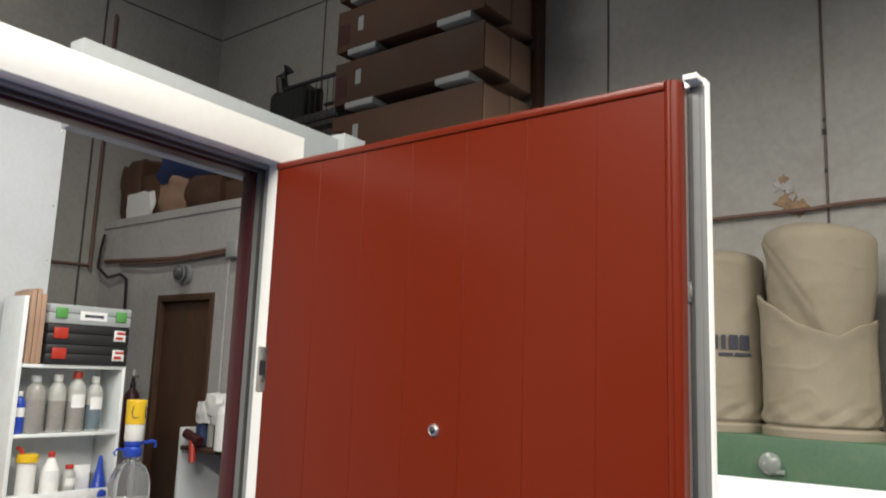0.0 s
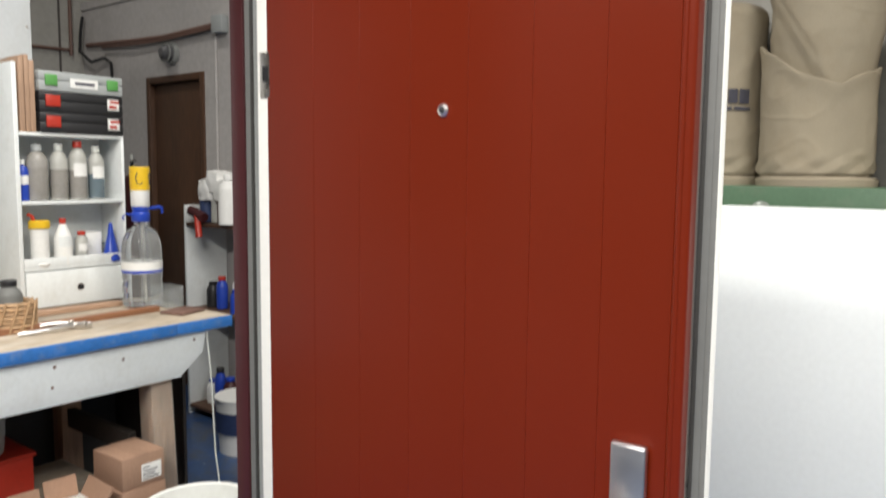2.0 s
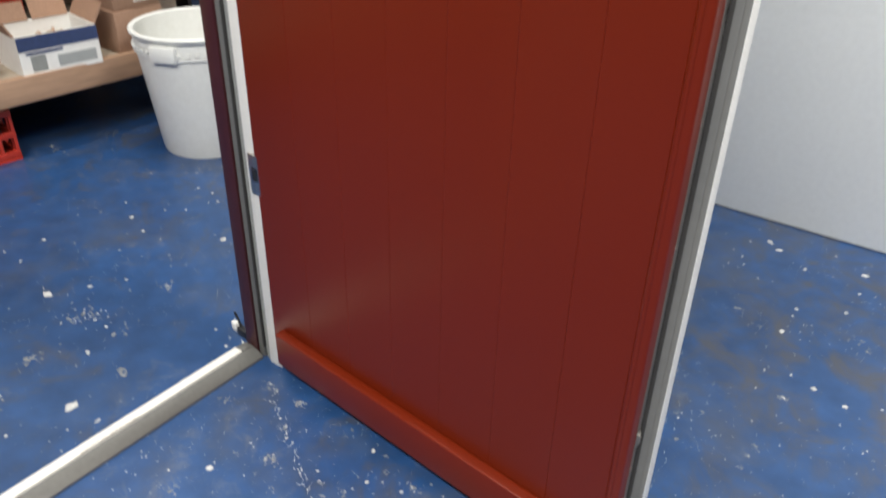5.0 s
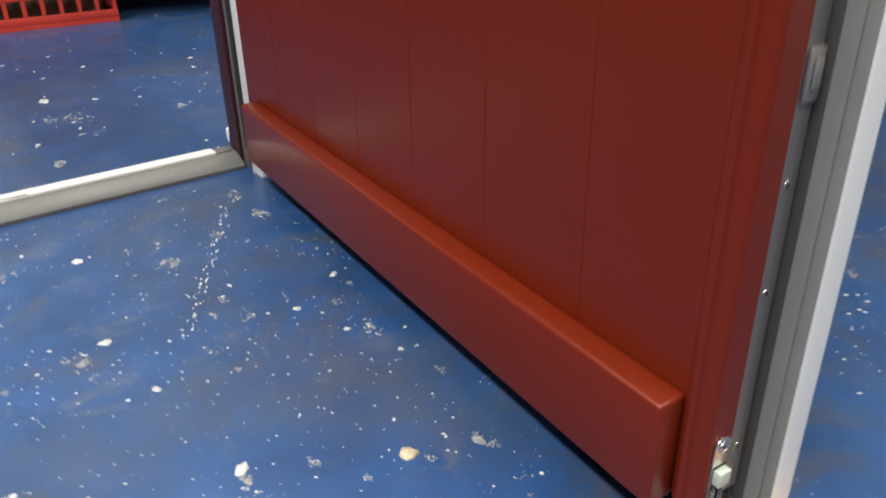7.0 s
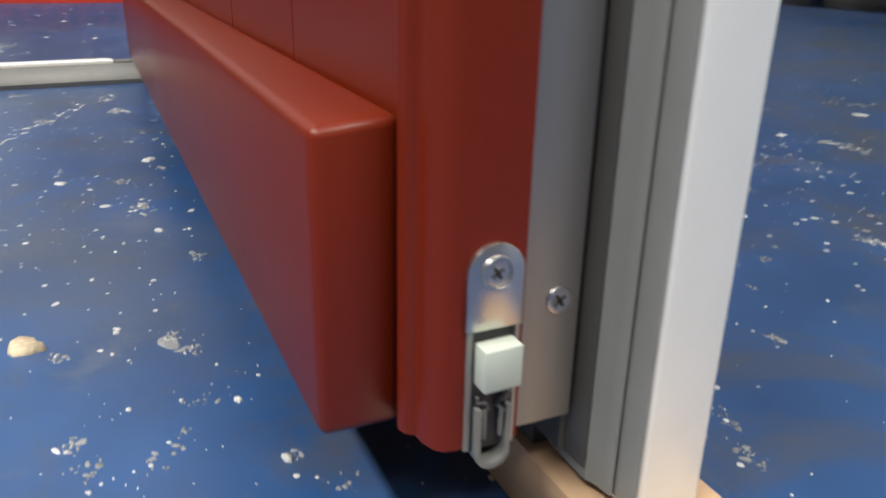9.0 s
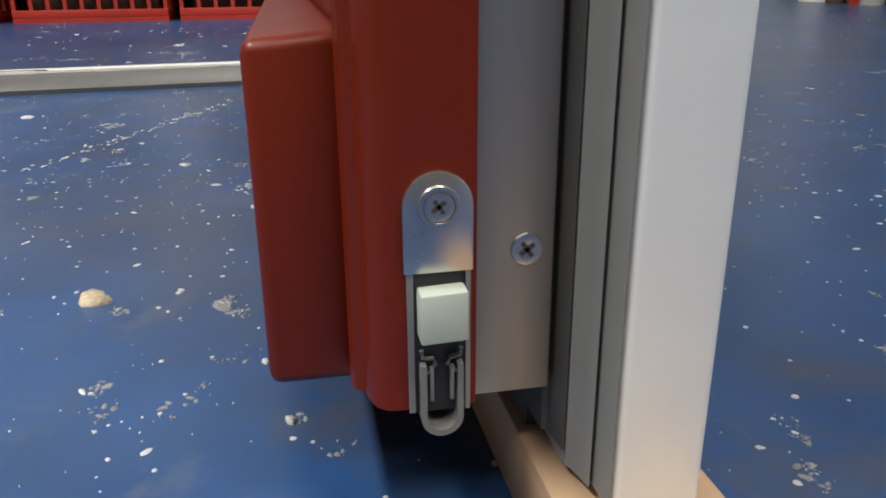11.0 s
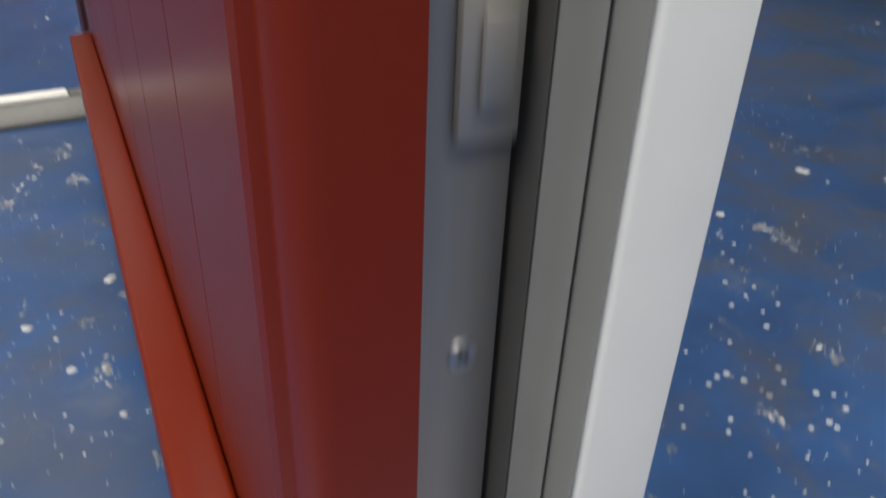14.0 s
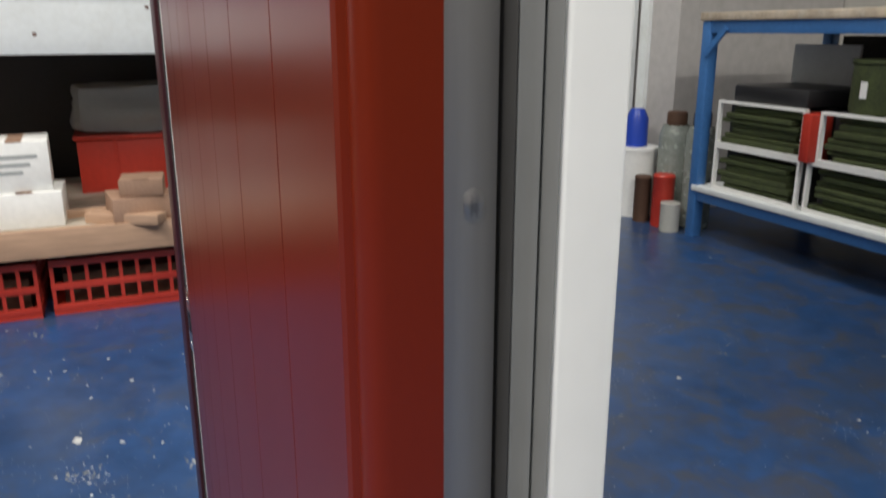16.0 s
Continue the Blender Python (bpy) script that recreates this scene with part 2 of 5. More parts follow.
# ---- building helpers ----
def bm_box(x0, x1, y0, y1, z0, z1, bevel=0.0, seg=2, bm=None):
    own = bmesh.new()
    bmesh.ops.create_cube(own, size=1)
    for v in own.verts:
        v.co = ((x0 + x1) / 2 + v.co.x * (x1 - x0), (y0 + y1) / 2 + v.co.y * (y1 - y0), (z0 + z1) / 2 + v.co.z * (z1 - z0))
    if bevel:
        bmesh.ops.bevel(own, geom=own.edges[:], offset=bevel, segments=seg, affect="EDGES", profile=0.5)
    return merged(bm, own) if bm else own


def merged(a, b):
    me = bpy.data.meshes.new("tmp")
    b.to_mesh(me)
    b.free()
    a.from_mesh(me)
    bpy.data.meshes.remove(me)
    return a


def moved(bm, m):
    bm.transform(m)
    return bm


def bm_lathe(profile, seg=32, close=True):
    """A turned body round z from (radius, height) pairs."""
    bm = bmesh.new()
    rings = []
    for r, z in profile:
        if r < 1e-5:
            rings.append([bm.verts.new((0, 0, z))])
        else:
            rings.append([bm.verts.new((r * math.cos(2 * math.pi * k / seg), r * math.sin(2 * math.pi * k / seg), z)) for k in range(seg)])
    for a, b in zip(rings, rings[1:]):
        for k in range(seg):
            q = [a[k % len(a)], a[(k + 1) % len(a)], b[(k + 1) % len(b)], b[k % len(b)]]
            q = list(dict.fromkeys(q))
            if len(q) > 2:
                bm.faces.new(q)
    bmesh.ops.recalc_face_normals(bm, faces=bm.faces[:])
    return bm


def bm_extrude(outline, z0, z1, bevel=0.0):
    """A prism over an outline in x and y."""
    bm = bmesh.new()
    lo = [bm.verts.new((x, y, z0)) for x, y in outline]
    hi = [bm.verts.new((x, y, z1)) for x, y in outline]
    n = len(outline)
    bm.faces.new(lo[::-1])
    bm.faces.new(hi)
    for k in range(n):
        bm.faces.new((lo[k], lo[(k + 1) % n], hi[(k + 1) % n], hi[k]))
    bmesh.ops.recalc_face_normals(bm, faces=bm.faces[:])
    if bevel:
        bmesh.ops.bevel(bm, geom=bm.edges[:], offset=bevel, segments=2, affect="EDGES", profile=0.5)
    return bm


def bm_tube(points, r, seg=8):
    """A round bar along points."""
    bm = bmesh.new()
    pts = [Vector(p) for p in points]
    rings = []
    for i, p in enumerate(pts):
        d = (pts[min(i + 1, len(pts) - 1)] - pts[max(i - 1, 0)]).normalized()
        side = d.cross(Vector((0, 0, 1)) if abs(d.z) < 0.9 else Vector((1, 0, 0))).normalized()
        up = side.cross(d)
        rings.append([bm.verts.new(p + r * (math.cos(2 * math.pi * k / seg) * side + math.sin(2 * math.pi * k / seg) * up)) for k in range(seg)])
    for a, b in zip(rings, rings[1:]):
        for k in range(seg):
            bm.faces.new((a[k], a[(k + 1) % seg], b[(k + 1) % seg], b[k]))
    bm.faces.new(rings[0][::-1])
    bm.faces.new(rings[-1])
    bmesh.ops.recalc_face_normals(bm, faces=bm.faces[:])
    return bm


def mesh_of(bm, name, material, smooth=True):
    me = bpy.data.meshes.new(name)
    if smooth:
        for e in bm.edges:
            if len(e.link_faces) == 2 and e.calc_face_angle(0) > 0.6:
                e.smooth = False
        for f in bm.faces:
            f.smooth = True
    bm.to_mesh(me)
    bm.free()
    me.materials.append(material)
    return me


def part(name, bm, material, parent=None, label=""):
    ob = new(name, mesh_of(bm, name, material))
    if parent is not None:
        ob.parent = parent
    if label:
        ob["label"] = label
    return ob


def thing(name, label, category, group="", at=(0, 0, 0), turn=0):
    ob = new(name)
    ob.matrix_world = pose(*at, 0, 0, turn)
    return tagged(ob, label, category, group)


def solo(name, bm, material, label, category, group="", at=(0, 0, 0), turn=0):
    ob = part(name, bm, material)
    ob.matrix_world = pose(*at, 0, 0, turn)
    return tagged(ob, label, category, group)


def structure(name, bm, material, label):
    return tagged(part(name, bm, material), label, name.split("_")[0], kind="structure")


def bars(parent, name, material, x0, x1, y, z0, z1, rows, seed=0):
    """Unreadable writing as plain bars on a face that looks to -y."""
    rnd = random.Random(seed)
    bm = bmesh.new()
    step = (z1 - z0) / rows
    for k in range(rows):
        x = x0
        while x < x1 - 0.002:
            w = rnd.uniform(0.1, 0.4) * (x1 - x0)
            bm_box(x, min(x + w, x1), y - 0.0006, y, z0 + k * step + step * 0.2, z0 + k * step + step * 0.75, bm=bm)
            x += w + 0.06 * (x1 - x0)
    return part(name, bm, material, parent)


# ---- the hall ----
structure("floor", bm_box(-5.2, 6, -5.2, 3.4, -0.2, 0), FLOOR, "worn blue painted concrete floor with white paint splashes")
north = structure("wall_north", bm_box(-5.2, 6, 3.15, 3.4, 0, 6), CONCRETE, "grey precast concrete panel wall of the hall")
west = structure("wall_west", bm_box(-5.2, -4.95, -5.2, 3.15, 0, 6), CONCRETE, "grey precast concrete side wall")
# unseen walls and ceiling, kept dark so shadows stay deep
structure("wall_south", bm_box(-4.95, 6, -5.4, -5.2, 0, 6), LOWBOUNCE, "plain grey wall behind the camera")
structure("wall_east", bm_box(6, 6.2, -5.2, 3.15, 0, 6), LOWBOUNCE, "plain grey end wall")
structure("ceiling", bm_box(-5.2, 6.2, -5.4, 3.4, 6, 6.2), LOWBOUNCE, "high grey hall ceiling")
for x in (0.262, -0.92, -2.2, -3.5):
    part("joint", bm_box(x - 0.006, x + 0.006, 3.146, 3.15, 0, 6), JOINT, north)
part("joint", bm_box(-4.95, 6, 3.146, 3.15, 4.75, 4.762), JOINT, north)
part("joint", bm_box(-4.95, -4.946, -5, 3.14, 4.75, 4.762), JOINT, west)
for y in (2.02, 0.7, -0.6):
    part("joint", bm_box(-4.95, -4.946, y - 0.008, y + 0.008, 0, 6), JOINT, west)

# ---- the door frame ----
frame_thing = thing("door_frame", "free-standing white and maroon door frame with grey rebate", "door frame", at=(-0.03, 0.026, 0), turn=5)
LEFT = -0.83   # far jamb, reveal side
for side in ("hinge", "lock"):
    def yy(a, b):
        return (a, b) if side == "hinge" else (LEFT - 0.02 - b, LEFT - 0.02 - a)
    jamb = part("jamb", bm_box(-0.03, 0.005, *yy(-0.02, 0.035), 0, 2.105, 0.002), WHITE, frame_thing, "white lacquered inner jamb")
    part("rebate", bm_box(-0.046, -0.0305, *yy(-0.013, 0.035), 0.0, 2.1), GREY, jamb)
    part("gasket", bm_box(-0.0505, -0.0465, *yy(-0.019, 0.03), 0.03, 2.1, 0.001), RUBBER_AND_SHADE, jamb)
    part("rebate", bm_box(-0.066, -0.051, *yy(-0.016, 0.035), 0.0, 2.1, 0.001), GREYRUBBER, jamb)
    part("outer_lining", bm_box(-0.1, -0.0665, *yy(-0.021, 0.035), 0, 2.1, 0.0015), MAROON, jamb, "maroon painted outer lining")
head = part("header", bm_box(-0.03, 0.005, -0.9, 0.036, 2.105, 2.17, 0.0015), WHITE, frame_thing, "white header board")
part("rebate", bm_box(-0.046, -0.0305, -0.85, 0.03, 2.1, 2.165), GREY, head)
part("gasket", bm_box(-0.0505, -0.0465, -0.85, 0.03, 2.093, 2.16, 0.001), RUBBER_AND_SHADE, head)
part("rebate", bm_box(-0.066, -0.051, -0.85, 0.03, 2.096, 2.16), GREYRUBBER, head)
part("outer_lining", bm_box(-0.1, -0.0665, -0.87, 0.03, 2.09, 2.165, 0.0015), MAROON, head)
sill = part("sill", bm_extrude([(-0.05, 0.0), (-0.05, 0.005), (-0.054, 0.009), (-0.0745, 0.0185), (-0.0795, 0.0195), (-0.0805, 0.0195), (-0.0805, 0.0)], -0.85, -0.022), PALEALU, frame_thing, "pale anodised sloping threshold")
sill.data.transform(Matrix(((1, 0, 0, 0), (0, 0, 1, 0), (0, 1, 0, 0), (0, 0, 0, 1))))
part("sill_cap", bm_box(-0.103, -0.081, -0.85, -0.05, 0, 0.023, 0.002), WHITE, sill, "white worn threshold cap")
part("end_block", bm_box(-0.103, -0.081, -0.0495, -0.022, 0, 0.0215, 0.002), PALEALU, sill, "grey plastic corner block")
part("hairline_crack", bm_tube([(-0.0815, -0.42, 0.0232), (-0.0835, -0.39, 0.0232), (-0.0822, -0.36, 0.0232), (-0.0832, -0.33, 0.0232), (-0.0812, -0.3, 0.0232)], 0.0006, 5), PIPE, sill)
for z in (0.445, 1.72):
    h = part("hinge_plate", bm_box(-0.02, 0.0085, -0.0235, -0.0205, z - 0.04, z + 0.04, 0.001), STEEL, frame_thing, "bare steel hinge plate")
    part("hinge_slot", bm_box(-0.012, 0.002, -0.0245, -0.0236, z - 0.012, z + 0.015), BLACK, h)
    for dz in (-0.03, 0.03):
        part("screw", moved(bm_lathe([(0, 0.0012), (0.0035, 0.001), (0.004, 0)], 12), pose(-0.006, -0.0235, z + dz, 90)), STEEL, h)
back = thing("support_beam", "grey primed beam fixed behind the door header", "beam", at=(-0.03, 0.026, 0), turn=5)
part("beam", bm_box(-0.16, -0.12, -0.36, 0.3, 2.1, 2.25, 0.001), GREYPAINT, back)
part("bracket", bm_box(-0.2, -0.1005, 0.27, 0.345, 2.05, 2.262, 0.001), GREYPAINT, back)
part("post", bm_box(-0.16, -0.12, 0.3005, 0.34, 0, 2.049), GREYPAINT, back)

# ---- the red door leaf ----
door = thing("entrance_door", "open red panelled entrance door with white inner cover", "door")
ZB, ZT = 0.043, 2.104
part("core", bm_box(-0.03, 0.742, 0.0215, 0.0235, ZB, ZT), RED, door)
edges = [-0.03, 0.091, 0.2, 0.308, 0.417, 0.526, 0.636, 0.732]
for a, b in zip(edges, edges[1:]):
    part("plank", bm_extrude([(a + 0.00004, 0.0214), (a + 0.00004, 0.0038), (a + 0.0009, 0.003), (b - 0.0009, 0.003), (b - 0.00004, 0.0038), (b - 0.00004, 0.0214)], ZB + 0.006, ZT - 0.0125), RED, door)
part("edge_moulding", bm_extrude([(0.7323, 0.0214), (0.7323, 0.003), (0.7335, 0.0006), (0.7365, -0.0004), (0.739, 0.0004), (0.7405, 0.0025), (0.744, 0.0028), (0.7475, 0.0042), (0.7492, 0.0062), (0.7496, 0.009), (0.7496, 0.0246), (0.74, 0.0246)], ZB, ZT), RED, door)
part("top_moulding", bm_box(-0.03, 0.7322, -0.0005, 0.0214, ZT - 0.012, ZT, 0.002), RED, door)
part("bottom_rail", bm_box(-0.03, 0.7322, 0.004, 0.0214, ZB, ZB + 0.0055), RED, door)
bar = bm_box(0.001, 0.7312, -0.018, 0.0027, 0.041, 0.1163, 0.0028, 3)
for v in bar.verts:
    v.co.z += 0.002 * (v.co.y + 0.018) / 0.021 if v.co.z > 0.1 else 0
wb = part("weather_bar", bar, RED, door, "red painted weather bar")
# steel edge, seals and inner cover
part("edge_strip", bm_box(0.70, 0.7468, 0.0249, 0.0415, ZB, ZT - 0.002, 0.0005), ALU, door, "brushed aluminium edge strip")
# dark skin gives the gap between strip and seal its shadow
part("seal_shade", bm_extrude([(0.73, 0.0416), (0.743, 0.0416), (0.7436, 0.0428), (0.7516, 0.0435), (0.752, 0.0438), (0.752, 0.04395), (0.73, 0.04395)], 0.03, ZT), RUBBER_AND_SHADE, door, "dark lip for the shaded gap at the seal")
part("seal", bm_extrude([(0.735, 0.0445), (0.7505, 0.0441), (0.7522, 0.0443), (0.7529, 0.045), (0.7565, 0.0459), (0.7596, 0.0464), (0.7601, 0.0468), (0.7594, 0.0472), (0.7578, 0.0474), (0.7578, 0.0476), (0.7605, 0.0477), (0.766, 0.0479), (0.767, 0.0484), (0.735, 0.0486)], 0.026, ZT + 0.002), GREYRUBBER, door, "grey rubber weather seal")
cover = part("inner_cover", bm_box(-0.045, 0.7674, 0.0488, 0.0685, 0.0225, ZT + 0.013, 0.0022, 3), WHITE, door, "white lacquered inner door cover")
part("top_flange", bm_box(0.747, 0.7655, 0.0242, 0.0487, ZT + 0.005, ZT + 0.0125, 0.001), WHITE, cover, "white flange over the door top")
# dark down to the cover's foot, for the rubber and the shadow there
part("core_back", bm_box(-0.03, 0.7295, 0.0425, 0.0486, 0.0226, ZT), RUBBER_AND_SHADE, door)
# drop seal in the bottom corner
ds = part("drop_seal", bm_box(0.7497, 0.7503, 0.0105, 0.0118, 0.0425, 0.0745), ALU, door, "drop-down draught seal in aluminium channel")
part("channel_wall", bm_box(0.7497, 0.7507, 0.0222, 0.0232, 0.0425, 0.0745), ALU, ds)
part("channel_back", bm_box(0.7497, 0.7501, 0.0119, 0.0221, 0.0425, 0.0745), BLACK, ds)
pl = [(0.0099, 0.0735), (0.0237, 0.0735), (0.0237, 0.086)] + [(0.0168 + 0.0069 * math.cos(a), 0.0868 + 0.0069 * math.sin(a)) for a in [math.pi * k / 12 for k in range(13)]] + [(0.0099, 0.086)]
tab = bm_extrude(pl, 0, 0.0012, 0.0003)
tab.transform(Matrix(((0, 0, 1, 0.7497), (1, 0, 0, 0), (0, 1, 0, 0), (0, 0, 0, 1))))
part("fixing_tab", tab, STEEL, ds, "zinc fixing tab with one cross-head screw")


def cross_screw(parent, x, y, z, r=0.0036):
    s = part("screw", moved(bm_lathe([(0, 0.0002), (r * 0.5, 0.0003), (r * 0.9, 0.0005), (r, 0.0004), (r * 1.06, 0)], 20), pose(x, y, z, 0, 90, 0)), STEEL, parent)
    c = bm_box(0.0002, 0.00055, -r * 0.55, r * 0.55, -r * 0.14, r * 0.14)
    bm_box(0.0002, 0.00055, -r * 0.14, r * 0.14, -r * 0.55, r * 0.55, bm=c)
    part("cross_slot", moved(c, pose(x, y, z, 35)), RUBBER_AND_SHADE, s)


cross_screw(ds, 0.7507, 0.0169, 0.0868, 0.0029)
part("screw_dish", moved(bm_lathe([(0.0031, 0.0), (0.0033, 0.0009), (0.004, 0.0009), (0.0043, 0)], 24), pose(0.7507, 0.0169, 0.0868, 0, 90, 0)), STEEL, ds)
cross_screw(door, 0.7468, 0.0357, 0.0755, 0.0033)
for z in (0.181, 0.243, 0.338, 0.6, 0.755, 1.3, 1.62):
    cross_screw(door, 0.7468, 0.0345, z, 0.003)
plunger = part("plunger", bm_box(0.7501, 0.7556, 0.0124, 0.0218, 0.0598, 0.0702, 0.0005), PALEGREEN, ds, "pale plastic plunger block")
plunger.data.transform(Matrix.Shear("XZ", 4, (0, 0.04)))
loop = []
for k in range(25):
    a = math.pi + math.pi * k / 24
    loop.append((0.0171 + 0.0044 * math.cos(a), 0.042 + 0.0044 * math.sin(a)))
outer = [(0.0127, 0.054)] + loop + [(0.0215, 0.054)]
inner = [(0.0171 + (y - 0.0171) * 0.72, 0.0425 + (z - 0.0425) * (0.72 if z < 0.0425 else 1)) for y, z in outer]
lip = bm_extrude(outer + inner[::-1], 0, 0.012)
lip.transform(Matrix(((0, 0, 1, 0.7403), (1, 0, 0, 0), (0, 1, 0, 0), (0, 0, 0, 1))))
part("rubber_lip", lip, GREYRUBBER, ds, "grey rubber drop lip")
for y in (0.0146, 0.0188):
    part("lip_fold", bm_box(0.7506, 0.7517, y, y + 0.0009, 0.0455, 0.0535, 0.0003), GREYRUBBER, ds)
for q in (1, -1):
    part("clip_hook", bm_tube([(0.7512, 0.0171 + q * 0.0041, 0.0572), (0.7512, 0.0171 + q * 0.0038, 0.0555), (0.7512, 0.0171 + q * 0.0018, 0.0552), (0.7512, 0.0171 + q * 0.0012, 0.0538), (0.7512, 0.0171 + q * 0.0028, 0.0522), (0.7512, 0.0171 + q * 0.0044, 0.0515)], 0.0005, 8), PALEALU, ds, "pale metal spring clip")
# lock face plate and latches on the edge
lockplate = part("lock_plate", bm_box(0.7469, 0.7478, 0.028, 0.0405, 0.86, 1.22, 0.0003), STEEL, door, "steel lock face plate")
part("latch_bolt", bm_box(0.7479, 0.758, 0.0305, 0.0385, 1.08, 1.112, 0.001), STEEL, lockplate)
part("dead_bolt", bm_box(0.7479, 0.75, 0.0305, 0.0385, 0.98, 1.015, 0.0005), STEEL, lockplate)
for z in (1.84, 0.303):
    up = part("hook_bolt", bm_box(0.7469, 0.7492, 0.03, 0.041, z - 0.017, z + 0.009, 0.0008), ALU, door, "dull grey side latch")
    part("bolt_tongue", bm_box(0.7493, 0.7508, 0.033, 0.0388, z - 0.011, z + 0.004, 0.0008), ALU, up)
# handle
plate = part("handle_plate", bm_box(0.6635, 0.7115, -0.0125, -0.0006, 0.938, 1.206, 0.0035, 3), CHROME, door, "satin chrome security back plate")
neck = bm_tube([(0.6875, -0.012, 1.098), (0.6875, -0.03, 1.098), (0.684, -0.045, 1.0985), (0.672, -0.056, 1.1), (0.655, -0.06, 1.101)], 0.0135, 20)
knob = part("pull_knob", neck, CHROME, plate, "satin chrome fixed knob")
part("knob_pad", bm_box(0.62, 0.6655, -0.071, -0.053, 1.074, 1.13, 0.007, 4), CHROME, knob)
cyl = part("lock_cylinder", moved(bm_lathe([(0, 0.0022), (0.0078, 0.0022), (0.0085, 0.0012), (0.0085, 0)], 28), pose(0.6885, -0.0126, 1.01, 90)), STEEL, plate, "euro lock cylinder")
part("cylinder_foot", bm_box(0.6838, 0.6932, -0.0142, -0.0126, 0.99, 1.004, 0.0007), STEEL, cyl)
part("key_slot", bm_box(0.6879, 0.6891, -0.0152, -0.0149, 1.006, 1.014), BLACK, cyl)
ring = part("cylinder_rim", moved(bm_lathe([(0.0085, 0), (0.0095, 0.002), (0.0115, 0.002), (0.0125, 0)], 28), pose(0.6885, -0.0126, 1.01, 90)), CHROME, plate)
pe = part("peephole", moved(bm_lathe([(0.0055, 0.0045), (0.0068, 0.005), (0.0085, 0.0035), (0.0095, 0)], 28), pose(0.373, 0.0027, 1.641, 90)), CHROME, door, "chrome door viewer")
part("lens", moved(bm_lathe([(0, 0.0068), (0.003, 0.0062), (0.005, 0.0048), (0.0056, 0.0035)], 20), pose(0.373, 0.0027, 1.641, 90)), BLACK, pe)
# pine block under the open leaf
solo("pine_block", bm_box(0.62, 0.84, 0.0395, 0.0765, 0, 0.0222, 0.001), WOODX, "raw pine lath wedged under the door", "wood lath")
bit = bmesh.new()
bmesh.ops.create_icosphere(bit, subdivisions=3, radius=0.011)
for v in bit.verts:
    v.co *= 1 + 0.5 * noise.noise(v.co * 160)
    v.co.x *= 1.5
    v.co.z = max(v.co.z * 0.7, -0.006)
solo("filler_lump", bit, CREAM, "crumbly cream lump of dried filler on the floor", "debris", at=(0.762, 0.022, 0.006), turn=20)

# ---- white partition and the green machine behind the door ----
pan = thing("partition_panel", "plain white standing partition panel on the blue floor", "panel", at=(0.32, 1.346, 0), turn=6)
part("board", bm_box(-0.035, 2.6, 0, 0.05, 0.004, 1.46, 0.001), PANEL, pan)
part("foot_strip", bm_box(-0.035, 2.6, 0.004, 0.046, 0, 0.0035), GREY, pan)


def cloth(x, y, z, seed):
    """Slack and creases of canvas at three sizes, as a radial offset."""
    fold = 1 - abs(noise.noise((x * 5 + seed, y * 5, z * 7 - seed))) * 2
    return noise.noise((x * 4 + seed, y * 4, z * 3)) * 0.01 + max(0, fold - 0.75) * 0.009 + noise.noise((x * 24 + seed, y * 24, z * 14)) * 0.002


def revolve(ring, nu, nv):
    """A closed skin from ring(i, j), a point for each step round and each step up."""
    bm = bmesh.new()
    grid = [[bm.verts.new(ring(2 * math.pi * i / nu, j / nv)) for i in range(nu)] for j in range(nv + 1)]
    for j in range(nv):
        for i in range(nu):
            bm.faces.new((grid[j][i], grid[j][(i + 1) % nu], grid[j + 1][(i + 1) % nu], grid[j + 1][i]))
    bm.faces.new(grid[0][::-1])
    bm.faces.new(grid[-1])
    bmesh.ops.recalc_face_normals(bm, faces=bm.faces[:])
    return bm


def foot_folds(a, z, seed):
    """The cloth bunched up over the clamp in slanting, broken folds."""
    rise = math.exp(-((z - 0.075) / 0.045) ** 2)
    zig = abs(((a * 1.9 + seed + z * 9) % 2) - 1) + abs(((a * 3.1 - z * 21 + seed) % 2) - 1)
    return rise * (zig - 1) * 0.009 - 0.014 * math.exp(-((z - 0.036) / 0.008) ** 2)


def full_bag(r, h, seed):
    def ring(a, t):
        z = t * h
        rr = r * (1 + 0.02 * math.sin(t * 3.0))
        if t > 0.9:
            rr *= math.sqrt(max(0.0, 1 - ((t - 0.9) / 0.1 * 0.96) ** 2.6))
        rr += foot_folds(a, z, seed) + cloth(r * math.cos(a), r * math.sin(a), z, seed)
        return (rr * math.cos(a), rr * math.sin(a), z)
    return revolve(ring, 120, 100)


def bag_sleeve(r, h, seed):
    """The lower half: its rim hangs in a slanting bow, high on one side, and is turned in."""
    def ring(a, t):
        u = math.sin(a + radians(78)) if math.sin(a) < 0.3 else (1 if math.cos(a) > 0 else -1)
        rim = h * (0.44 + 0.2 * (max(0, 0.35 - u) / 1.35) ** 1.7 + 0.08 * max(0, u - 0.35) / 0.65 + 0.004 * math.sin(9 * a + seed))
        if t < 0.9:
            z, rr = rim * t / 0.9, r
        else:
            k = (t - 0.9) / 0.1
            z, rr = rim - 0.06 * k * k + 0.006 * math.sin(math.pi * min(1, k * 2)), r * (1 - 0.2 * k)
        rr += 0.012 * math.exp(-((z - rim) / 0.05) ** 2)
        rr += foot_folds(a, z, seed) + cloth(r * math.cos(a), r * math.sin(a), z, seed)
        return (rr * math.cos(a), rr * math.sin(a), z)
    return revolve(ring, 140, 100)


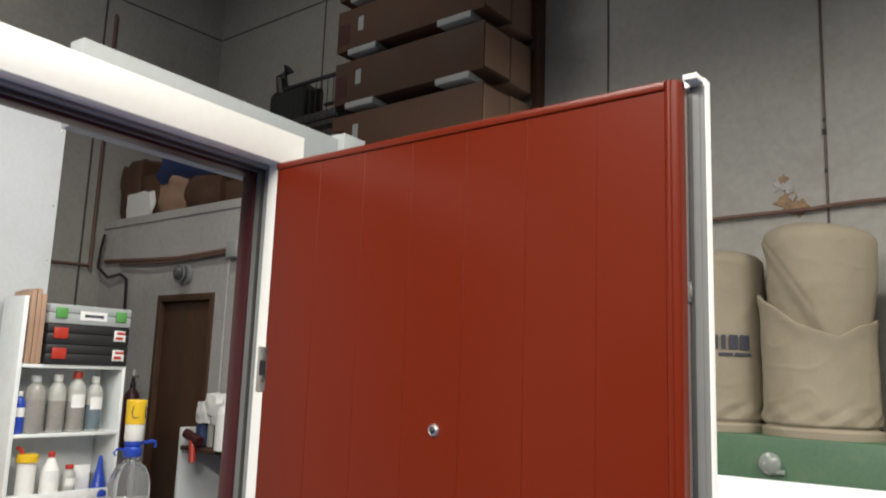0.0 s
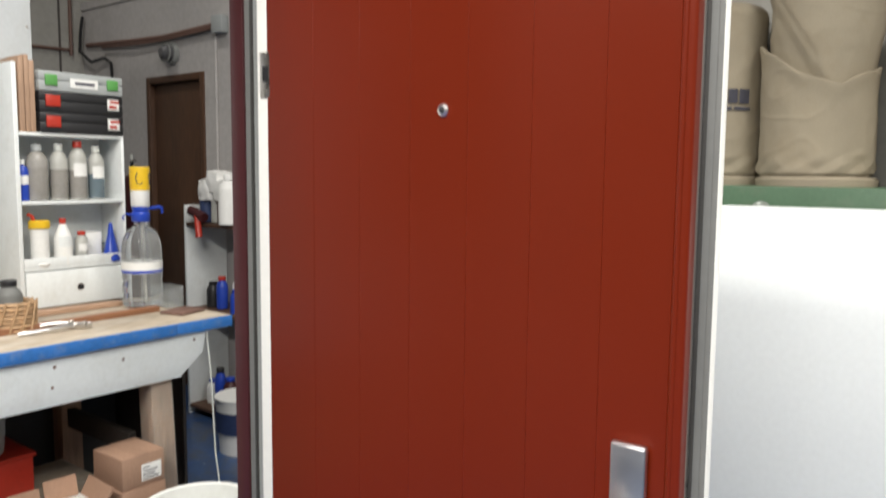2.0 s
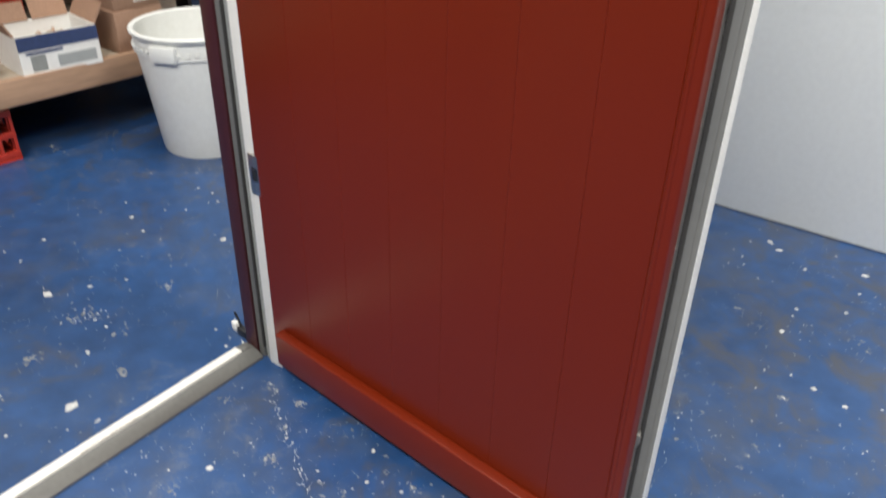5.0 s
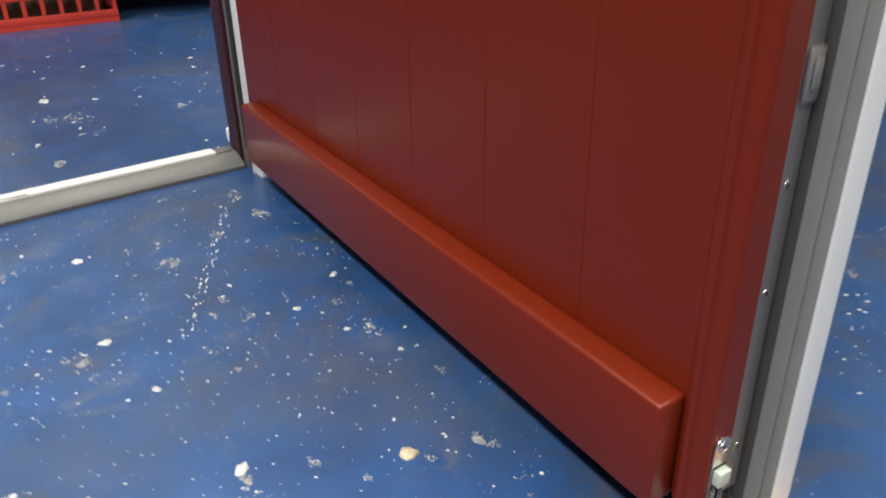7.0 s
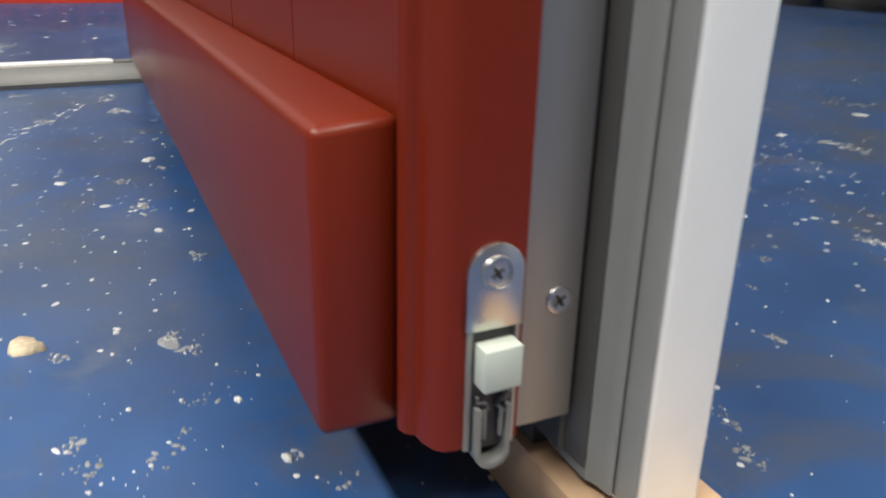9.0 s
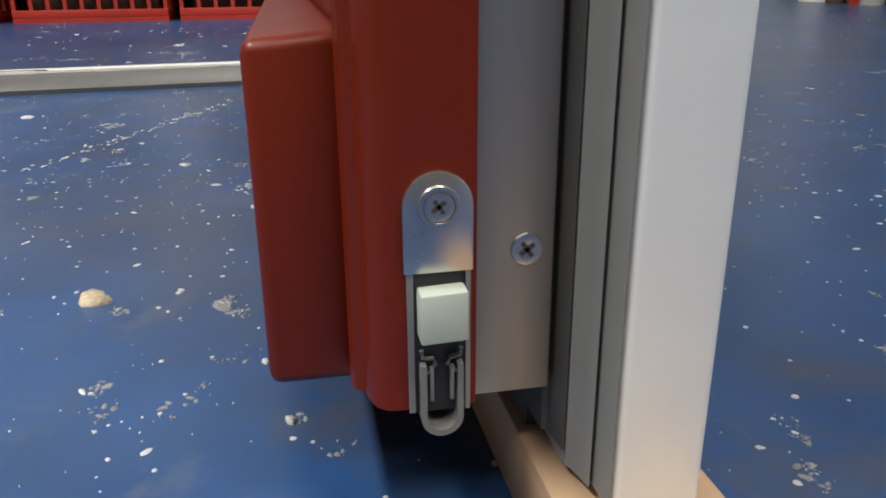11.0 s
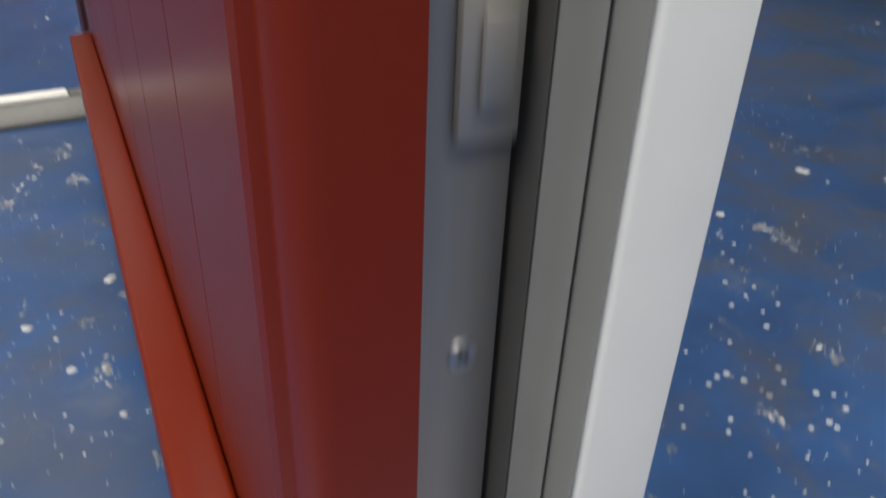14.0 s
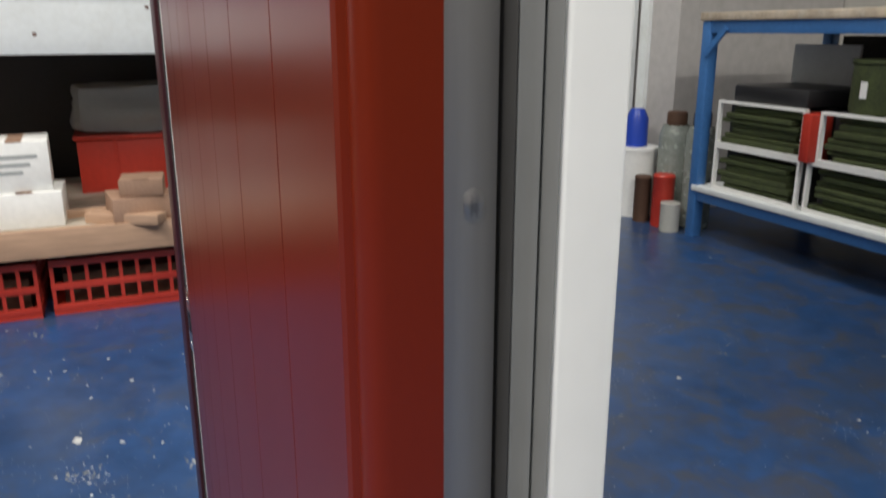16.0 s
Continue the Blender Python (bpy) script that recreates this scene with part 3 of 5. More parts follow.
def bag_head(r, h, seed):
    """The upper half, sunk into the sleeve: blunt above, drawn together below, with one hard crease."""
    def ring(a, t):
        z = h * (0.36 + 0.64 * t)
        u = math.sin(a + radians(78))
        rr = r * (0.8 + 0.2 * min(1, t / 0.5) ** 0.8)
        if t > 0.8:
            rr *= math.sqrt(max(0.0, 1 - ((t - 0.8) / 0.2 * 0.97) ** 3.0))
        if math.sin(a) < 0.2:
            c = (t - 0.84) + 0.62 * (u + 0.93)
            rr *= 1 - 0.035 * math.exp(-(c / 0.03) ** 2) * (1 if u < -0.15 else math.exp(-((u + 0.15) / 0.1) ** 2))
            rr -= 0.025 * max(0, min(1, -c * 6)) * (1 if u < 0 else max(0, 1 - u * 3))
        rr += cloth(r * math.cos(a), r * math.sin(a), z, seed)
        return (rr * math.cos(a) + 0.012 * t, rr * math.sin(a), z - 0.035 * max(0, t - 0.6) * (1 + math.cos(a)))
    return revolve(ring, 140, 90)


mach = thing("dust_extractor", "green dust extractor with beige filter bags", "machine", at=(0, 3.0, 0))
part("housing", bm_box(-0.75, 1.6, -0.42, 0.1, 0.95, 1.502, 0.008), GREENM, mach, "green painted steel housing")
for x in (-0.7, 0.4, 1.5):
    part("leg", bm_box(x - 0.03, x + 0.03, -0.38, -0.32, 0, 0.949), GREENM, mach)
    part("leg", bm_box(x - 0.03, x + 0.03, 0.0, 0.06, 0, 0.949), GREENM, mach)
latch = part("handwheel", moved(bm_lathe([(0, 0.03), (0.025, 0.028), (0.044, 0.018), (0.048, 0.006), (0.042, 0)], 20), pose(0.115, -0.421, 1.39, 90)), CAPGREY, mach, "round clouded plastic inspection cap")
part("tab", bm_box(0.135, 0.175, -0.44, -0.4215, 1.35, 1.368, 0.003), CAPGREY, latch)
bag = part("filter_bag", moved(bag_sleeve(0.235, 0.95, 1.0), pose(0.262, -0.17, 1.51)), CANVAS, mach, "slumped beige canvas filter bag")
part("bag_head", moved(bag_head(0.238, 0.945, 2.0), pose(0.262, -0.17, 1.51)), CANVAS, bag, "upper half sunk into the slack sleeve")
part("clamp_ring", moved(bm_lathe([(0.22, 0), (0.247, 0.0), (0.25, 0.03), (0.235, 0.04)], 40), pose(0.27, -0.17, 1.5025)), CANVAS, mach)
bag2 = part("filter_bag", moved(full_bag(0.225, 0.84, 4.0), pose(-0.205, -0.15, 1.51)), CANVAS, mach, "full beige canvas filter bag")
part("clamp_ring", moved(bm_lathe([(0.21, 0), (0.235, 0.0), (0.238, 0.03), (0.225, 0.04)], 40), pose(-0.205, -0.15, 1.5025)), CANVAS, mach)
part("filter_bag", moved(full_bag(0.25, 0.82, 7.0), pose(0.84, -0.12, 1.5026)), CANVAS, mach)
# printed mark: plain heavy bars
for a0, a1, z0, z1 in ((-48, -45, 1.87, 1.935), (-42, -37, 1.87, 1.935), (-34, -24, 1.87, 1.935), (-22, -10, 1.87, 1.935), (-45, -30, 1.84, 1.855), (-28, -8, 1.84, 1.855)):
    mark = bmesh.new()
    for k in range(4):
        u0, u1 = (radians(a0 + (a1 - a0) * (k + j) / 4 + 68) for j in (0, 1))
        q = [(-0.205 + 0.2405 * math.sin(u), -0.15 - 0.2405 * math.cos(u), z) for u, z in ((u0, z0), (u1, z0), (u1, z1), (u0, z1))]
        mark.faces.new([mark.verts.new(p) for p in q])
    part("printed_bar", mark, PRINT, bag2)
solo("wall_pipe", bm_tube([(-0.6, 3.12, 2.565), (-0.2, 3.12, 2.575), (0.2, 3.12, 2.58), (0.3, 3.12, 2.588), (0.42, 3.12, 2.592), (2.5, 3.12, 2.59)], 0.011, 10), PIPE, "thin brown pipe running along the concrete wall", "pipe")


def flake(x, z, r, lift, seed):
    """A ragged shell of loosened paint on the far wall."""
    rnd = random.Random(seed)
    bm = bmesh.new()
    rim = [(r * rnd.uniform(0.45, 1.3) * math.cos(k * math.pi / 9), r * rnd.uniform(0.45, 1.2) * math.sin(k * math.pi / 9)) for k in range(18)]
    low = [bm.verts.new((x + u, 3.1495, z + w)) for u, w in rim]
    top = [bm.verts.new((x + u * 0.85, 3.1495 - lift * rnd.uniform(0.5, 1.5), z + w * 0.85)) for u, w in rim]
    mid = bm.verts.new((x, 3.1495 - lift * 0.7, z))
    for k in range(18):
        bm.faces.new((low[k], low[k - 1], top[k - 1], top[k]))
        bm.faces.new((top[k], top[k - 1], mid))
    bmesh.ops.recalc_face_normals(bm, faces=bm.faces[:])
    return bm


peel = thing("peeling_patch", "rusty flaking paint patch on the concrete wall above the pipe", "wall damage")
for x, z, r, lift, m in ((0.075, 2.63, 0.06, 0.004, RUST), (0.12, 2.6, 0.05, 0.006, RUST), (0.045, 2.725, 0.045, 0.004, PLASTER), (0.085, 2.7, 0.035, 0.009, PLASTER), (0.055, 2.755, 0.025, 0.007, RUST), (0.1, 2.655, 0.022, 0.012, PLASTER)):
    part("flake", flake(x, z, r, lift, int(x * 1000 + z * 100)), m, peel)
conduit = thing("wall_conduit", "dark thin cable stapled up the concrete wall", "cable", at=(0.262, 3.144, 2.6))
part("cable", bm_tube([(0, 0, -0.05), (-0.002, 0, 0.5), (0.002, 0, 1.2), (0, 0, 2.2)], 0.0035, 6), PIPE, conduit)
for z, q in ((0.17, 0.01), (0.37, 0.015), (0.43, 0.009), (1.2, 0.01)):
    part("clip", bm_box(-q * 0.8, q * 0.6, -0.008, 0.002, z - q, z + q, 0.003), BLACK, conduit)

# ---- the corner room with brown door, and what stands on its roof ----
room = structure("wall_room", bm_box(-4.95, -4.05, 2.2, 2.3, 0, 2.77), PLASTER, "white painted front wall of the corner room")
part("wall_piece", bm_box(-3.36, -1.85, 2.2, 2.3, 0, 2.77), PLASTER, room)
part("wall_piece", bm_box(-4.0495, -3.3605, 2.2, 2.3, 2.2, 2.77), PLASTER, room)
part("wall_piece", bm_box(-1.95, -1.85, 2.3005, 3.14, 0, 2.77), PLASTER, room)
structure("roof_room", bm_box(-4.945, -1.85, 2.19, 3.145, 2.7705, 2.83), PLASTER, "flat roof of the corner room used as storage")
bd = tagged(thing("door_2", "closed dark brown wooden door in the corner room", "door", at=(-4.05, 2.2, 0)), kind="structure")
part("leaf", bm_box(0.045, 0.645, 0.03, 0.07, 0.005, 2.15, 0.003), BROWNDOOR, bd)
for a, b in ((0.002, 0.044), (0.646, 0.688)):
    part("casing", bm_box(a, b, -0.012, 0.09, 0, 2.198, 0.003), BROWNDOOR, bd)
part("casing", bm_box(0.0445, 0.6455, -0.012, 0.09, 2.151, 2.198, 0.003), BROWNDOOR, bd)
part("door_handle", bm_tube([(0.6, 0.03, 1.05), (0.6, -0.02, 1.05), (0.5, -0.025, 1.05)], 0.009, 8), STEEL, bd)
lampw = thing("bulkhead_lamp", "unlit grey bulkhead lamp above the brown door", "wall lamp", at=(-3.71, 2.195, 2.34))
part("base", moved(bm_lathe([(0, 0.03), (0.07, 0.03), (0.075, 0)], 24), pose(0, 0, 0, 90)), GREY, lampw)
part("glass", moved(bm_lathe([(0, 0.1), (0.03, 0.095), (0.05, 0.075), (0.058, 0.031)], 20), pose(0, 0, 0, 90)), LAMPGLASS, lampw)
part("guard", moved(bm_lathe([(0.06, 0.06), (0.066, 0.06), (0.066, 0.068), (0.06, 0.068)], 20), pose(0, 0, 0, 90)), GREY, lampw)
cab = thing("cable_run", "grey conduit with cables over the brown door", "conduit", at=(0, 2.19, 0))
part("conduit", bm_tube([(-4.86, 0, 2.5), (-4.2, -0.01, 2.47), (-3.8, -0.005, 2.46), (-3.2, -0.01, 2.48)], 0.017, 8), PIPE, cab)
part("conduit", bm_tube([(-4.6, -0.02, 2.46), (-4.2, -0.03, 2.44), (-3.8, -0.02, 2.435), (-3.2, -0.02, 2.46)], 0.009, 8), PIPE, cab)
part("junction_box", bm_box(-3.2, -3.09, -0.05, 0.005, 2.42, 2.53, 0.006), GREYPAINT, cab)
part("drop_pipe", bm_tube([(-3.22, 0, 2.42), (-3.22, 0, 1.2)], 0.009, 6), PLASTER, cab)
part("cable", bm_tube([(-4.88, -0.02, 2.72), (-4.9, -0.03, 2.6), (-4.9, -0.04, 2.45), (-4.75, -0.03, 2.36), (-4.58, -0.02, 2.38), (-4.5, -0.01, 2.34), (-4.48, -0.01, 2.1)], 0.012, 6), BLACK, cab)
west_pipes = thing("wall_pipes", "thin brown pipes on the grey side wall", "pipe")
part("riser", bm_tube([(-4.935, 2.1, 2.42), (-4.935, 2.1, 4.6)], 0.014, 8), PIPE, west_pipes)
part("branch", bm_tube([(-4.935, 2.11, 2.46), (-4.935, 1.2, 2.44), (-4.935, 0.0, 2.43)], 0.012, 8), PIPE, west_pipes)


def sack(sx, sy, sz, seed):
    bm = bmesh.new()
    bmesh.ops.create_cube(bm, size=1)
    bmesh.ops.subdivide_edges(bm, edges=bm.edges[:], cuts=6, use_grid_fill=True)
    for v in bm.verts:
        p = v.co.copy()
        q = p.lerp(p.normalized() * 0.62, 0.35)
        q *= 1 + 0.16 * noise.noise(p * 3 + Vector((seed, 0, 0)))
        v.co = (q.x * sx, q.y * sy, max(0, (q.z + 0.5) * sz))
    return bm


for k, (x, y, sx, sz, m, name, label) in enumerate([(-4.72, 2.45, 0.32, 0.5, DARKBOARD, "carton", "brown taped carton on the storage roof"), (-4.42, 2.45, 0.3, 0.34, DARKBOARD, "parcel", "wrapped brown paper parcel"),
        (-4.1, 2.45, 0.4, 0.3, CARDBOARD, "parcel", "wrapped brown paper parcel"), (-3.7, 2.45, 0.45, 0.28, DARKBOARD, "parcel", "dark wrapped bundle on the roof"), (-3.3, 2.5, 0.45, 0.3, DARKBOARD, "parcel", "brown paper bundle on the roof")]):
    solo(name, sack(sx, 0.4, sz, k * 3.1), m, label, name, "bundles on the roof", at=(x, y, 2.8305))
solo("tarpaulin", sack(1.4, 0.55, 0.3, 9.0), BLUETARP, "folded blue tarpaulin lying over bundles", "tarpaulin", at=(-3.62, 2.5, 3.06))
solo("paper_sheet", sack(0.35, 0.05, 0.2, 4.0), PAPER, "crumpled pale wrapping on the bundles", "paper", at=(-4.5, 2.24, 2.8305))
blackthing = thing("chain_hoist", "black folded hoist standing on the storage roof", "hoist", at=(-3.5, 2.9, 2.8305))
part("motor_block", sack(0.42, 0.22, 1.05, 5.0), BLACK, blackthing)
part("hook_arm", bm_tube([(-0.12, 0, 0.9), (-0.18, 0, 1.1), (-0.2, 0, 1.2), (-0.12, 0, 1.26)], 0.05, 8), BLACK, blackthing)
crate_b = thing("wire_crate", "dark wire mesh crate on the storage roof", "crate", at=(-2.95, 2.78, 2.8305))
for z in (0, 0.3, 0.6, 0.9):
    for y in (-0.2, 0.2):
        part("rail", bm_box(-0.3, 0.3, y - 0.012, y + 0.012, z, z + 0.02), BLACK, crate_b)
for x in [-0.3 + 0.06 * k for k in range(11)]:
    part("wire", bm_box(x - 0.004, x + 0.004, -0.214, -0.2125, 0, 0.92), BLACK, crate_b)
part("lining", bm_box(-0.26, 0.2, -0.15, 0.15, 0.0205, 0.7, 0.02), RUBBER_AND_SHADE, crate_b)

# ---- cantilever rack with long cartons on the far wall ----
rack = thing("cantilever_rack", "wall rack with pale steel arms", "rack", at=(-2.05, 3.14, 0))
for x in (0.42, -0.36):
    part("upright", bm_box(x - 0.03, x + 0.03, -0.04, 0.005, 2.8305, 4.9, 0.004), BROWNDOOR, rack)
    for z in (3.1, 3.48, 3.86, 4.24):
        part("arm", bm_extrude([(x - 0.13, -0.62), (x + 0.13, -0.62), (x + 0.06, -0.0405), (x - 0.06, -0.0405)], z - 0.045, z - 0.003, 0.004), GREYPAINT, rack, "pale grey steel arm")
part("side_post", bm_box(0.66, 0.69, -0.1, 0.0, 2.8305, 4.9), BROWNDOOR, rack)
for z in (3.1, 3.48, 3.86, 4.24):
    for k, (y0, y1) in enumerate(((-0.6, -0.33), (-0.31, -0.05))):
        c = thing("long_carton", "long brown carton lying on the wall rack", "carton", "cartons on the rack", at=(-2.05, 3.14, z))
        part("box", bm_box(-0.62 + 0.03 * k, 0.64, y0, y1, 0, 0.3, 0.006), DARKBOARD if k == 0 else CARDBOARD, c)
        if k == 0:
            part("end_flap", bm_box(0.6405, 0.646, y0 + 0.01, y1 - 0.01, 0.015, 0.28), CARDBOARD, c)
            part("sticker", bm_box(-0.6, -0.5, y0 - 0.002, y0, 0.05, 0.2), MAROON, c)
            part("sticker", bm_box(-0.42, -0.37, y0 - 0.002, y0, 0.12, 0.22), GREYPAINT, c)

# ---- the workbench ----
bench = thing("workbench", "long wooden workbench with blue-edged top and pale apron", "workbench", at=(-1.53, 0, 0))
part("top", bm_box(-0.92, -0.004, -2.6, 1.03, 0.912, 0.953, 0.002), BENCHTOP, bench, "worn dusty bench top")
part("blue_edge", bm_box(-0.0038, 0.002, -2.6, 0.77, 0.908, 0.954, 0.001), BLUEPAINT, bench, "chipped blue front edge")
part("blue_edge", bm_box(-0.0038, 0.001, 0.773, 1.03, 0.909, 0.954, 0.001), BLUEPAINT, bench, "chipped blue front edge")
ap = bm_extrude([(-2.6, 0.735), (0.795, 0.735), (0.9, 0.82), (0.915, 0.907), (-2.6, 0.907)], 0, 0.022, 0.001)
ap.transform(Matrix(((0, 0, 1, -0.042), (1, 0, 0, 0), (0, 1, 0, 0), (0, 0, 0, 1))))
part("apron", ap, OFFWHITE, bench, "pale painted apron board with cut corner")
for y in (0.72, -0.95, -2.4):
    lg = bm_box(-0.14, -0.055, y - 0.04, y + 0.05, 0, 0.9115, 0.003)
    for v in lg.verts:
        v.co.x += (0.9115 - v.co.z) * 0.06
    part("leg", lg, WOODV, bench, "raw timber leg")
    part("leg", bm_box(-0.86, -0.77, y - 0.04, y + 0.05, 0, 0.9115, 0.003), WOODV, bench)
wrap = bm_box(-0.1425, -0.0525, 0.6775, 0.7725, 0.3, 0.72, 0.004)
for v in wrap.verts:
    v.co.x += (0.9115 - v.co.z) * 0.06
part("film_wrap", wrap, FILM, bench, "shiny stretch film wound round the leg")
part("lower_shelf", bm_box(-0.75, 0.108, -2.5, 0.665, 0.225, 0.262, 0.001), BENCHTOP, bench, "dusty lower shelf board")
part("shelf_edge", bm_box(0.1085, 0.135, -2.5, 0.67, 0.188, 0.268, 0.002), WOOD, bench, "raw timber shelf edge")
part("cross_rail", bm_box(-0.7, -0.2, 0.67, 0.705, 0.42, 0.5, 0.002), WOOD_AND_SHADE, bench)
# two added dark sheets stand in for the deep shade under the bench
part("shade_end_sheet", bm_box(-0.8695, -0.3, 0.985, 1.0, 0, 0.9), WOOD_AND_SHADE, bench, "dark sheet added for the shade at the bench end")
part("shade_sheet", bm_box(-0.9, -0.87, -2.5, 1.0, 0, 0.9), RUBBER_AND_SHADE, bench, "dark sheet added for the shade under the bench")
for y, z in ((-0.6, 0.86), (-0.25, 0.79), (0.05, 0.865), (0.3, 0.8), (0.31, 0.87), (0.56, 0.85), (0.86, 0.875)):
    part("screw", moved(bm_lathe([(0, 0.001), (0.005, 0.0008), (0.006, 0)], 10), pose(-0.0199, y, z, 0, 90)), PIPE, bench)
pegs = thing("tool_board", "white tool board standing behind the bench", "board", at=(-2.42, 0, 0.9535))
part("board", bm_box(-0.02, 0.0, -2.4, 0.672, 0, 1.85, 0.002), TOOLBOARD, pegs)
for z in (0.3, 0.75, 1.2, 1.45, 1.8):
    part("screw", moved(bm_lathe([(0, 0.003), (0.006, 0.0)], 10), pose(0.0001, 0.655, z, 0, 90)), STEEL, pegs)
for k, (y, z) in enumerate(((0.27, 1.3), (0.22, 1.28), (0.33, 1.27))):
    rod = thing("threaded_rod", "thin dark rod hanging on the tool board", "rod", "rods on the board", at=(-2.412, y, z + 0.9))
    part("rod", bm_tube([(0, 0, 0), (0, 0, -0.42)], 0.007, 8), BLACK, rod)
    part("hook", bm_tube([(-0.0055, 0, 0.005), (0.01, 0, 0.005)], 0.004, 6), STEEL, rod)
# white bottle cabinet on the bench, open side towards +x
cb = thing("bottle_cabinet", "small white shelf cabinet standing on the bench", "cabinet", at=(-2.2, 0.5, 0.9535))
part("side_panel", bm_box(-0.2, 0, -0.012, 0.006, 0, 1.02, 0.001), OFFWHITE, cb)
part("side_panel", bm_box(-0.2, 0, 0.443, 0.456, 0, 0.745, 0.001), OFFWHITE, cb)
part("back_panel", bm_box(-0.2, -0.19, 0.0065, 0.4425, 0, 0.745), OFFWHITE, cb)
for z in (0.735, 0.452, 0.175):
    part("shelf", bm_box(-0.189, 0, 0.0065, 0.4425, z - 0.007, z + 0.007, 0.001), OFFWHITE, cb)
part("lip", bm_box(-0.006, 0.0015, 0.0065, 0.4425, 0.1825, 0.22, 0.001), OFFWHITE, cb)
dr = part("drawer", bm_box(-0.18, 0.004, 0.01, 0.44, 0.012, 0.163, 0.002), OFFWHITE, cb)
part("finger_hole", moved(bm_lathe([(0, 0.0008), (0.0125, 0.0008), (0.0125, 0)], 20), pose(0.0041, 0.235, 0.085, 0, 90)), BLACK, dr)
part("hole_rim", moved(bm_lathe([(0.0125, 0), (0.0135, 0.0015), (0.0155, 0.0012), (0.016, 0)], 20), pose(0.0041, 0.235, 0.085, 0, 90)), STEEL, dr)


def bottle(name, at, r, h, body, cap, cap_mat, label, neck=0.35, fluid=None, fluid_level=0.6, sticker=None, group="", shoulder=0.72):
    t = thing(name, label, "bottle", group, at)
    prof = [(0, 0.001), (r * 0.9, 0.001), (r, 0.006), (r, h * (shoulder - 0.02)), (r * 0.97, h * shoulder), (r * 0.8, h * (shoulder + 0.08)), (r * neck * 1.2, h * 0.86), (r * neck, h * 0.87), (r * neck, h * 0.92), (0, h * 0.92)]
    part("body", bm_lathe(prof, 24), body, t)
    part("cap", bm_lathe([(0, h), (r * neck * 1.1, h), (r * neck * 1.22, h * 0.985), (r * neck * 1.22, h * 0.885), (0, h * 0.885)], 20), cap_mat, t)
    if fluid:
        part("fluid", bm_lathe([(0, 0.004), (r * 0.96, 0.004), (r * 1.004, 0.008), (r * 1.004, h * fluid_level), (r * 0.9, h * fluid_level + 0.001), (0, h * fluid_level + 0.001)], 24), fluid, t)
    if sticker:
        st = bmesh.new()
        seg, z0, z1 = 12, h * 0.4, h * 0.62
        for k in range(seg):
            a0, a1 = -0.9 + 1.8 * k / seg, -0.9 + 1.8 * (k + 1) / seg
            q = [(r * 1.012 * math.cos(a), r * 1.012 * math.sin(a), z) for a, z in ((a0, z0), (a1, z0), (a1, z1), (a0, z1))]
            st.faces.new([st.verts.new(p) for p in q])
        part("sticker", st, sticker, t)
    return t


Z1, Z2 = 0.9535 + 0.4595, 0.9535 + 0.1825
bottle("solvent_bottle", (-2.25, 0.535, Z1), 0.024, 0.17, BLUEPL, 1, PAPER, "small blue and white spray bottle on the cabinet shelf", sticker=PAPER)
for y, r, h, m, cap, fl in ((0.595, 0.042, 0.235, GREYLIQUID, GREYPAINT, 0.6), (0.685, 0.036, 0.24, MILKY, PLASTIC_GREY, 0.55), (0.768, 0.037, 0.255, MILKY, REDPL, 0.5), (0.85, 0.034, 0.235, MILKY, PLASTIC_GREY, 0.48)):
    bottle("solvent_bottle", (-2.07 - 0.18, y, Z1), r, h, m, 1, cap, "cloudy plastic solvent bottle on the cabinet shelf", neck=0.42, fluid=BLUELIQUID if y > 0.8 else GREYLIQUID, fluid_level=fl, sticker=PAPER if y > 0.7 else None, group="solvent bottles in the cabinet")
bottle("glue_bottle", (-2.235, 0.685, Z2), 0.037, 0.2, PAPER, 1, REDPL, "white glue bottle with red cap", neck=0.3, sticker=OFFWHITE, shoulder=0.6)
bottle("small_bottle", (-2.235, 0.765, Z2), 0.027, 0.14, MILKY, 1, REDPL, "small milky bottle with red cap", neck=0.5, sticker=PAPER)
can = thing("filler_cartridge", "white cartridge tub with orange lid", "tub", at=(-2.235, 0.587, Z2))
part("tub", bm_lathe([(0, 0), (0.04, 0), (0.045, 0.012), (0.036, 0.02), (0.036, 0.16), (0, 0.16)], 24), PAPER, can)
part("lid", bm_lathe([(0, 0.195), (0.036, 0.195), (0.042, 0.19), (0.042, 0.163), (0, 0.163)], 24), YELLOW, can, "orange lid")
part("nozzle", bm_tube([(0.0, -0.02, 0.195), (0, -0.03, 0.215), (0, -0.045, 0.222)], 0.008, 8), REDPL, can)
fun = thing("funnel", "small blue plastic funnel standing upside down", "funnel", at=(-2.235, 0.9, Z2))
part("cone", bm_lathe([(0.042, 0), (0.042, 0.02), (0.03, 0.045), (0.014, 0.12), (0.009, 0.16), (0.007, 0.17), (0, 0.17)], 24), BLUEPL, fun)
solo("white_carton", bm_box(-0.03, 0.03, -0.035, 0.035, 0, 0.13, 0.002), PAPER, "small plain white carton in the cabinet", "carton", at=(-2.3, 0.84, Z2))

# on top of the cabinet
for k, (y, w, h) in enumerate(((0.525, 0.02, 0.3), (0.547, 0.018, 0.31), (0.567, 0.02, 0.29))):
    solo("wood_offcut", bm_box(-0.17, 0.0, -w / 2, w / 2, 0, h, 0.001), WOODV, "upright raw wood offcut leaning on cases", "wood offcut", "offcuts on the cabinet", at=(-2.2, y, 1.6965))


